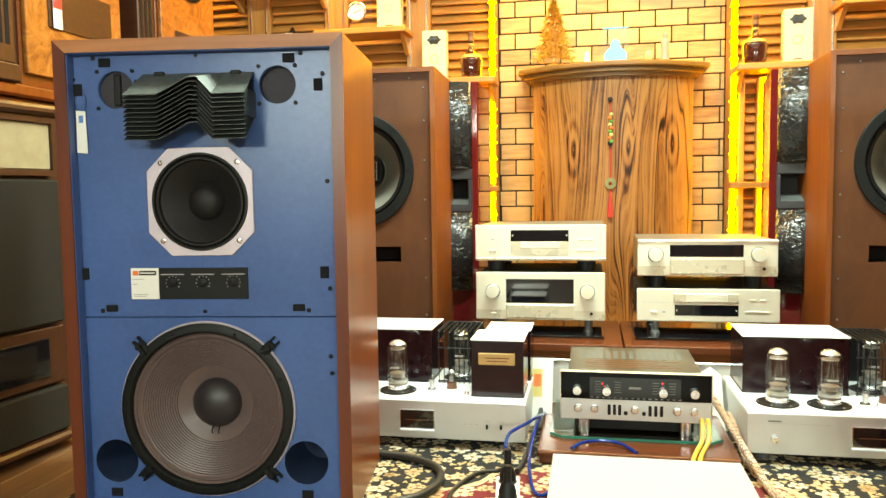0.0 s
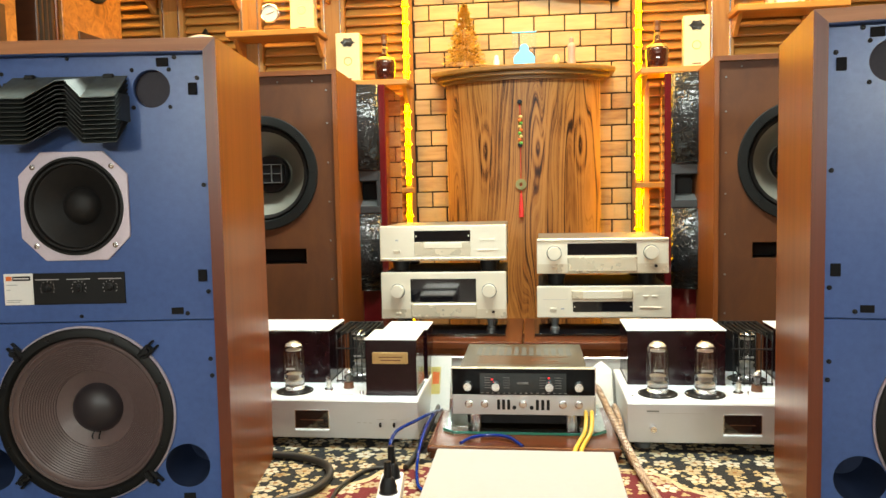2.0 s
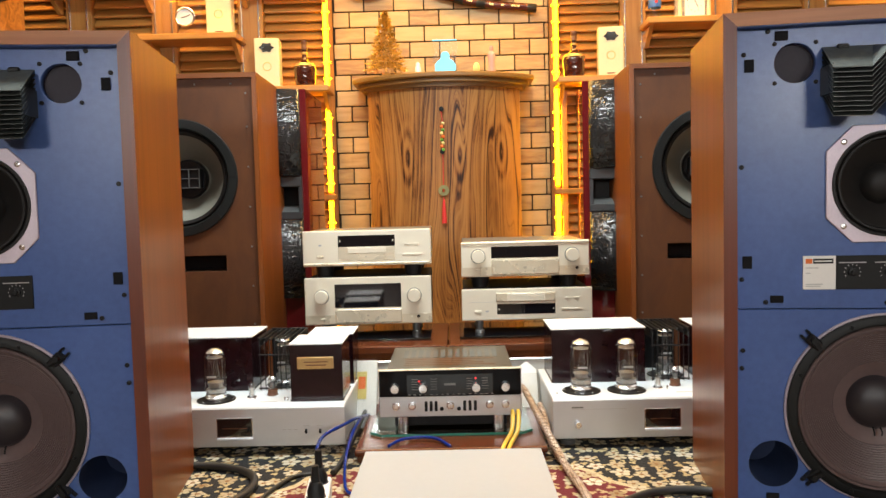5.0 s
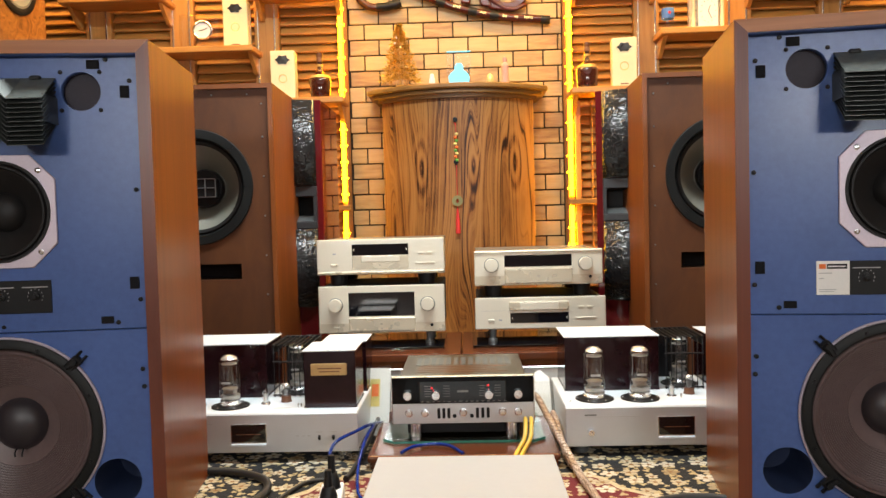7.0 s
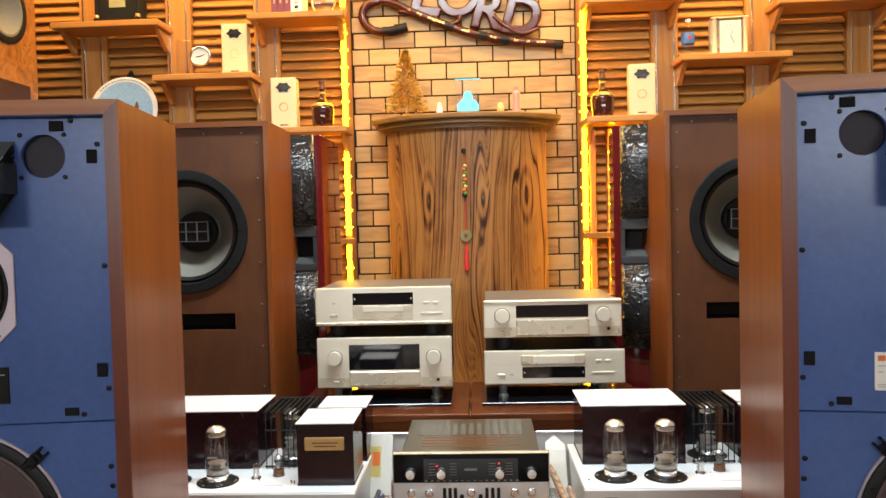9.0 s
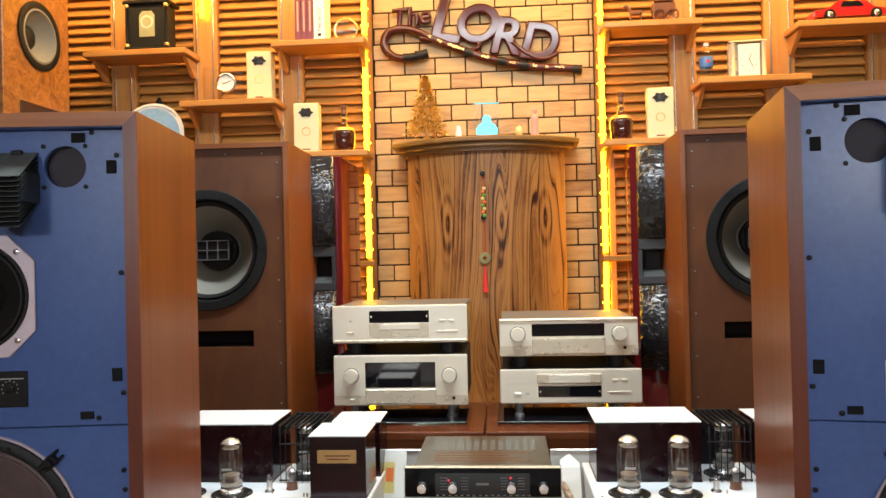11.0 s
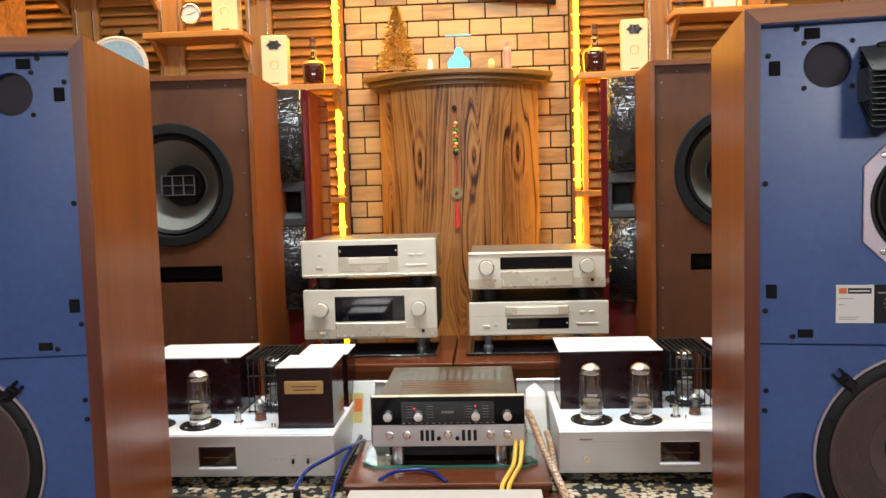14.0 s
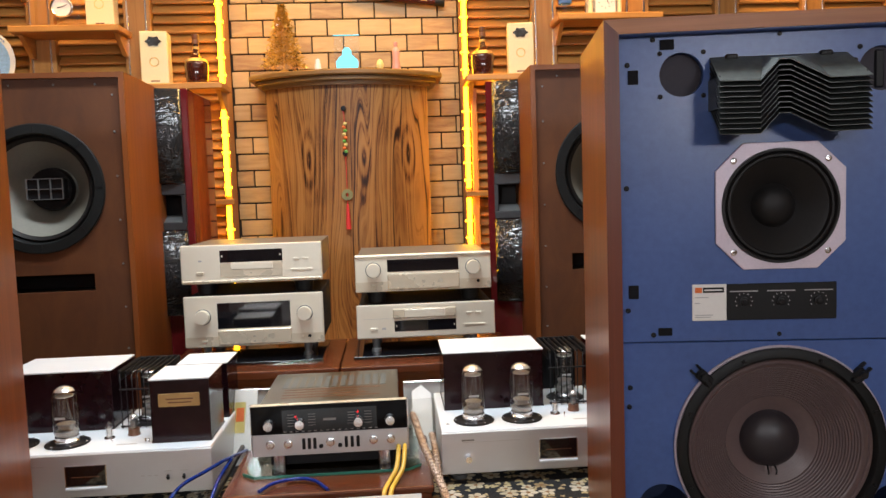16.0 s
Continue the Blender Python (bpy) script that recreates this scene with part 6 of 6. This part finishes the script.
for k, (x, w, mat) in enumerate(((-0.795, 0.030, PURPLE), (-0.764, 0.030, PURPLE), (-0.733, 0.030, PURPLE))):
    b = thing("book", "purple clothbound book standing upright", "book", pose(x, 3.90, 1.845), "books on the shelf")
    part("cover", bx(-w / 2, w / 2, -0.065, 0.07, 0, 0.235, 0.002), mat, b)
    part("pages", bx(-w / 2 + 0.003, w / 2 - 0.003, -0.060, 0.0715, 0.004, 0.2365), WHITE_CARD, b)
    part("print_bar", bx(-0.004, 0.004, -0.0656, -0.065, 0.05, 0.20), PINK, b)
white_book = thing("book", "white book with a black title on the spine", "book", pose(-0.687, 3.90, 1.845), "books on the shelf")
part("cover", bx(-0.028, 0.028, -0.065, 0.07, 0, 0.26, 0.002), WHITE_CARD, white_book)
lettering("THE HOLY", 0.026, BLACK, white_book, Matrix.Translation((0.004, -0.0655, 0.105)) @ Matrix.Rotation(radians(-90), 4, "Y") @ TO_FRONT)
part("black_mark", bx(-0.008, 0.010, -0.0656, -0.065, 0.022, 0.036), BLACK, white_book)
dish = thing("glass_dish", "round clear glass ornament on the shelf", "ornament", pose(-0.565, 3.90, 1.845))
part("disc", lathe([(0, 0), (0.055, 0), (0.062, 0.004), (0.055, 0.008), (0, 0.008)], 32, facing(0, 0, 0.064)), ACRYLIC, dish)
part("rim", lathe([(0.052, 0.0085), (0.058, 0.0105), (0.062, 0.0085)], 32, facing(0, 0, 0.064)), GOLD, dish)

plate = thing("souvenir_plate", "round souvenir plate with a sea view on a stand", "plate", pose(-1.570, 3.86, 1.225, -10))
plate.scale = (1.13, 1.13, 1.13)
part("dish", lathe([(0, 0), (0.10, 0), (0.150, 0.012), (0.153, 0.015), (0.148, 0.016), (0.105, 0.006), (0, 0.006)], 48, facing(0, -0.02, 0.155)), PORCELAIN, plate)
part("picture", lathe([(0, 0.0066), (0.105, 0.0068), (0.131, 0.0130), (0.131, 0.0137), (0.105, 0.0076), (0, 0.0074)], 48, facing(0, -0.02, 0.155)), SKY_PRINT, plate)
part("picture_rock", prism([(0.035, 0.09), (0.075, 0.09), (0.070, 0.14), (0.062, 0.185), (0.055, 0.20), (0.046, 0.175), (0.040, 0.13)], -0.0285, -0.0275, "y"), BROWN_BASE, plate)
part("picture_sand", prism([(-0.085, 0.10), (0.085, 0.10), (0.060, 0.075), (-0.060, 0.075)], -0.0284, -0.0274, "y"), PORCELAIN, plate)
for k in range(17):
    g = radians(42 + 6 * k)
    part("print_bar", bx(-0.0045, 0.0045, -0.0365, -0.0345, -0.0022, 0.0022), BLUE_PRINT, plate).matrix_basis = pose(0.141 * math.cos(g), 0, 0.155 + 0.141 * math.sin(g), 0, 90 - math.degrees(g), 0)
part("stand", merged(bx(-0.06, 0.06, -0.05, 0.03, 0, 0.012, 0.003), sweep([(0, 0.012, 0.01), (0, 0.02, 0.30)], 0.007, 8), lathe([(0, 0.30), (0.022, 0.30), (0.020, 0.325), (0.008, 0.352), (0, 0.362)], 16, Matrix.Translation((0, 0.02, 0)))), BLACK, plate, "black wooden plate stand")

bottle = thing("water_bottle", "clear plastic water bottle with a blue label", "bottle", pose(1.200, 3.89, 1.578))
part("body", lathe([(0, 0), (0.028, 0), (0.031, 0.006), (0.031, 0.045), (0.029, 0.055), (0.031, 0.065), (0.031, 0.115), (0.024, 0.140), (0.013, 0.155), (0.012, 0.166)], 24), ACRYLIC, bottle)
part("label", lathe([(0.0315, 0.062), (0.032, 0.063), (0.032, 0.112), (0.0315, 0.113)], 24), BLUE_PRINT, bottle)
part("label_mark", lathe([(0, 0), (0.008, 0), (0.008, 0.001), (0, 0.001)], 16, facing(0, -0.0325, 0.088)), RED, bottle)
part("cap", lathe([(0, 0.1665), (0.014, 0.1665), (0.014, 0.182), (0, 0.183)], 20), WHITE_CARD, bottle)
sq = thing("table_clock", "square cream table clock with a pale mottled dial", "clock", pose(1.394, 3.90, 1.578, 0, 0, -4))
part("case", bx(-0.086, 0.086, -0.012, 0.03, 0, 0.175, 0.004), CHAMPAGNE_DARK, sq)
part("top_rail", bx(-0.088, 0.088, -0.036, 0.03, 0.1755, 0.184, 0.003), CREAM_BOX, sq)
for cx in (-0.068, 0.073):
    part("column", lathe([(0, 0), (0.013, 0), (0.013, 0.008), (0.0105, 0.012), (0.0105, 0.163), (0.013, 0.167), (0.013, 0.175), (0, 0.175)], 18, Matrix.Translation((cx, -0.022, 0))), CREAM_BOX, sq)
part("dial", bx(-0.046, 0.052, -0.034, -0.0305, 0.012, 0.165, 0.002), WHITE_CARD, sq, "pale clock dial")
part("clock_hand", merged(moved(bx(-0.0015, 0.0015, -0.0362, -0.0342, 0, 0.040), Matrix.Translation((0.003, 0, 0.09)) @ Matrix.Rotation(radians(155), 4, "Y")), moved(bx(-0.0015, 0.0015, -0.0362, -0.0342, 0, 0.030), Matrix.Translation((0.003, 0, 0.09)) @ Matrix.Rotation(radians(20), 4, "Y"))), STEEL_LID, sq)
for k in range(12):
    g = radians(30 * k)
    part("hour_mark", bx(-0.002, 0.002, -0.0356, -0.034, -0.002, 0.002), STEEL_LID, sq).matrix_basis = pose(0.003 + 0.036 * math.cos(g), 0, 0.09 + 0.055 * math.sin(g))
car = thing("toy_car", "red model car on the shelf", "toy car", pose(1.86, 3.88, 1.826))
part("body", merged(prism([(-0.17, 0.018), (0.17, 0.018), (0.172, 0.045), (0.10, 0.058), (0.055, 0.092), (-0.065, 0.092), (-0.11, 0.058), (-0.172, 0.050)], -0.055, 0.055, "y", 0.004)), TOY_RED, car)
part("window", prism([(-0.055, 0.062), (0.048, 0.062), (0.030, 0.086), (-0.045, 0.086)], -0.0565, 0.0565, "y"), BLACK_GLASS, car)
for x in (-0.105, 0.105):
    for y in (-0.052, 0.052):
        wheel = part("wheel", lathe([(0, -0.008), (0.024, -0.008), (0.026, 0), (0.024, 0.008), (0, 0.008)], 24, facing(x, y, 0.026)), BLACK, car)
        part("rim", lathe([(0, 0.0085), (0.014, 0.0085), (0.012, 0.010), (0, 0.010)], 18, facing(x, y, 0.026)), CHROME, wheel)
carriage = thing("toy_carriage", "small brown wooden horse carriage model", "model", pose(0.955, 3.88, 1.862))
for x in (0.0, 0.06):
    part("wheel", lathe([(0.026, -0.004), (0.033, -0.004), (0.033, 0.004), (0.026, 0.004)], 24, facing(x + 0.02, -0.035, 0.033), True), BROWN_BASE, carriage)
    part("spokes", merged(*[moved(bx(-0.0015, 0.0015, -0.002, 0.002, -0.028, 0.028), Matrix.Translation((x + 0.02, -0.035, 0.033)) @ Matrix.Rotation(radians(45 * k), 4, "Y")) for k in range(4)]), BROWN_BASE, carriage)
part("coach", merged(bx(-0.01, 0.10, -0.03, 0.03, 0.045, 0.10, 0.008), bx(0.0, 0.09, -0.034, 0.034, 0.10, 0.108, 0.003)), BROWN_BASE, carriage)
part("horse", merged(bx(-0.115, -0.055, -0.012, 0.012, 0.045, 0.072, 0.008), sweep([(-0.11, 0, 0.066), (-0.128, 0, 0.092), (-0.145, 0, 0.084)], 0.009, 8), *[sweep([(x, y, 0.05), (x - 0.004, y, 0.0)], 0.0035, 6) for x in (-0.11, -0.06) for y in (-0.008, 0.008)], sweep([(-0.055, 0.0, 0.06), (-0.01, 0.0, 0.06)], 0.002, 6)), BROWN_BASE, carriage)


# ---- along the left wall ----
console = thing("console_loudspeaker", "old walnut console loudspeaker with dark brown grille cloth", "loudspeaker", pose(-1.55, 1.46, 0.0, 0, 0, 84))
part("carcass", bx(-0.52, 0.52, 0.02, 0.55, 0.012, 0.945, 0.006), OLD_WOOD, console)
# Black block fills the gap under the console in place of its shadow.
part("plinth", bx(-0.50, 0.50, 0.05, 0.52, -0.023, 0.0115), BLACK, console)
part("upper_grille", bx(-0.47, 0.48, -0.012, 0.0195, 0.357, 0.768, 0.006), BROWN_CLOTH, console, "dark brown woven grille")
part("lower_grille", bx(-0.47, 0.48, -0.012, 0.0195, 0.040, 0.172, 0.006), BROWN_CLOTH, console, "dark brown woven grille")
panel = part("dial_panel", bx(-0.48, 0.48, -0.004, 0.0195, 0.182, 0.347, 0.004), OLD_WOOD, console)
part("dial_glass", bx(-0.40, 0.42, -0.008, -0.0045, 0.205, 0.318, 0.002), BLACK_GLASS, panel)
part("cornice", bx(-0.535, 0.535, -0.03, 0.56, 0.9455, 0.975, 0.01), OLD_WOOD, console)
part("base_moulding", bx(-0.53, 0.53, -0.03, 0.55, 0.012, 0.036, 0.008), OLD_WOOD, console)
cl = part("cream_panel", bx(0.28, 0.46, -0.006, 0.0195, 0.795, 0.925, 0.003), CREAM_CLOTH, console, "cream cloth panel in a wooden frame")
part("panel_frame", merged(bx(0.262, 0.28, -0.014, 0.0195, 0.778, 0.944), bx(0.46, 0.478, -0.014, 0.0195, 0.778, 0.944), bx(0.28, 0.46, -0.014, 0.0195, 0.778, 0.794), bx(0.28, 0.46, -0.014, 0.0195, 0.926, 0.944)), OLD_WOOD, console)
low_cab = thing("sideboard", "dark walnut sideboard along the wall under the burl loudspeakers", "sideboard", pose(-2.25, 2.92, 0.0))
part("carcass", bx(-0.35, 0.37, -0.80, 0.80, -0.0235, 1.055, 0.006), WALNUT, low_cab)
part("top", bx(-0.36, 0.40, -0.82, 0.82, 1.056, 1.098, 0.008), WALNUT, low_cab)


def burl_speaker(y0, y1, tag):
    s = thing("burl_loudspeaker", "large burl veneered loudspeaker with a fluted pilaster", "loudspeaker", pose(-1.85, y0, 1.0985, 0, 0, 90), "burl loudspeakers")
    w = y1 - y0
    cabinet = part("cabinet", bx(0.0, w, 0.02, 0.48, 0.0, 1.25, 0.004), WALNUT, s)
    front = part("burl_front", bx(0.012, w - 0.030, 0.0, 0.0195, 0.04, 1.22, 0.003), BURL, s, "figured golden burl front")
    bpy.context.view_layer.update()
    bore = lambda: lathe([(0, -0.12), (0.123, -0.12), (0.123, 0.1), (0, 0.1)], 40, facing(w * 0.5, 0, 0.685))
    holed(front, bore())
    holed(cabinet, bore())
    part("plate", bx(0.12, w - 0.10, -0.006, -0.0005, 0.215, 0.375, 0.002), OLD_WOOD, front, "dark brown plate")
    ring = part("driver_ring", lathe([(0.118, 0), (0.152, 0), (0.152, 0.008), (0.140, 0.012), (0.122, 0.008)], 48, facing(w * 0.5, -0.0005, 0.685)), GASKET, front)
    part("cone", lathe([(0.124, 0.006), (0.112, 0.008), (0.106, -0.004), (0.06, -0.062), (0.052, -0.064)], 48, facing(w * 0.5, -0.001, 0.685)), CONE_PALE, ring, "pale paper cone")
    part("dust_cap", lathe([(0.058, -0.064), (0.050, -0.050), (0.03, -0.040), (0, -0.037)], 32, facing(w * 0.5, -0.001, 0.685)), CONE_DARK, ring)
    pil = part("pilaster", merged(bx(-0.165, -0.045, 0.0, 0.10, 0.06, 1.24, 0.004), bx(-0.175, -0.035, -0.012, 0.10, 0.0, 0.059, 0.005)), OLD_WOOD, s, "fluted wooden pilaster")
    for k in range(3):
        # Raised black strip in place of the shade in a cut groove.
        part("flute", bx(-0.150 + k * 0.032, -0.130 + k * 0.032, -0.002, 0.0, 0.12, 1.18, 0.001), FELT_OR_SHADE, pil)
    part("return_panel", bx(-0.044, -0.001, 0.03, 0.10, 0.0, 1.24), OLD_WOOD, s)
    if tag:
        t = part("hang_tag", bx(0.135, 0.180, -0.012, -0.010, 0.215, 0.35), WHITE_CARD, s, "white paper tag with red and blue print")
        part("red_mark", bx(0.135, 0.180, -0.0126, -0.012, 0.285, 0.345), RED, t)
        part("blue_mark", prism([(0.137, 0.30), (0.158, 0.343), (0.137, 0.343)], -0.0132, -0.0126, "y"), BLUE_PRINT, t)
        part("string", sweep([(0.158, -0.011, 0.35), (0.156, -0.004, 0.43)], 0.001, 5), BLACK, t)


burl_speaker(2.27, 2.845, True)
burl_speaker(3.105, 3.63, False)


# ---- brick tiles of the back wall ----
BW, BH = 0.1608, 0.0836
proto = {}
for row in range(31):
    x = -0.619 if row % 2 else -0.538
    z = -0.035 + row * BH
    while x < 0.69:
        a, b = max(x, -0.466), min(x + BW, 0.691)
        x += BW
        if b - a < 0.02:
            continue
        width = round(b - a, 3)
        if width not in proto:
            proto[width] = part("brick", bx(-width / 2 + 0.0035, width / 2 - 0.0035, -0.012, 0, 0.0035, BH - 0.0035, 0.002), BRICK, wall_north)
            proto[width].matrix_basis = pose((a + b) / 2, Y1 - 0.04, z)
        else:
            again(proto[width], pose((a + b) / 2, Y1 - 0.04, z), wall_north)


# ---- floor planks in view beside the carpet ----
board = None
rnd = random.Random(3)
floor_ob = bpy.data.objects["floor"]
for col in range(7):
    for k in range(3):
        at = pose(-2.06 + col * 0.118, 0.05 + k * 0.92 + (0.31 * col) % 0.46, -0.0238)
        if board is None:
            board = part("plank", bx(0.001, 0.117, 0.001, 0.919, 0, 0.009, 0.0015), PLANK, floor_ob)
            board.matrix_basis = at
        else:
            again(board, at, floor_ob)
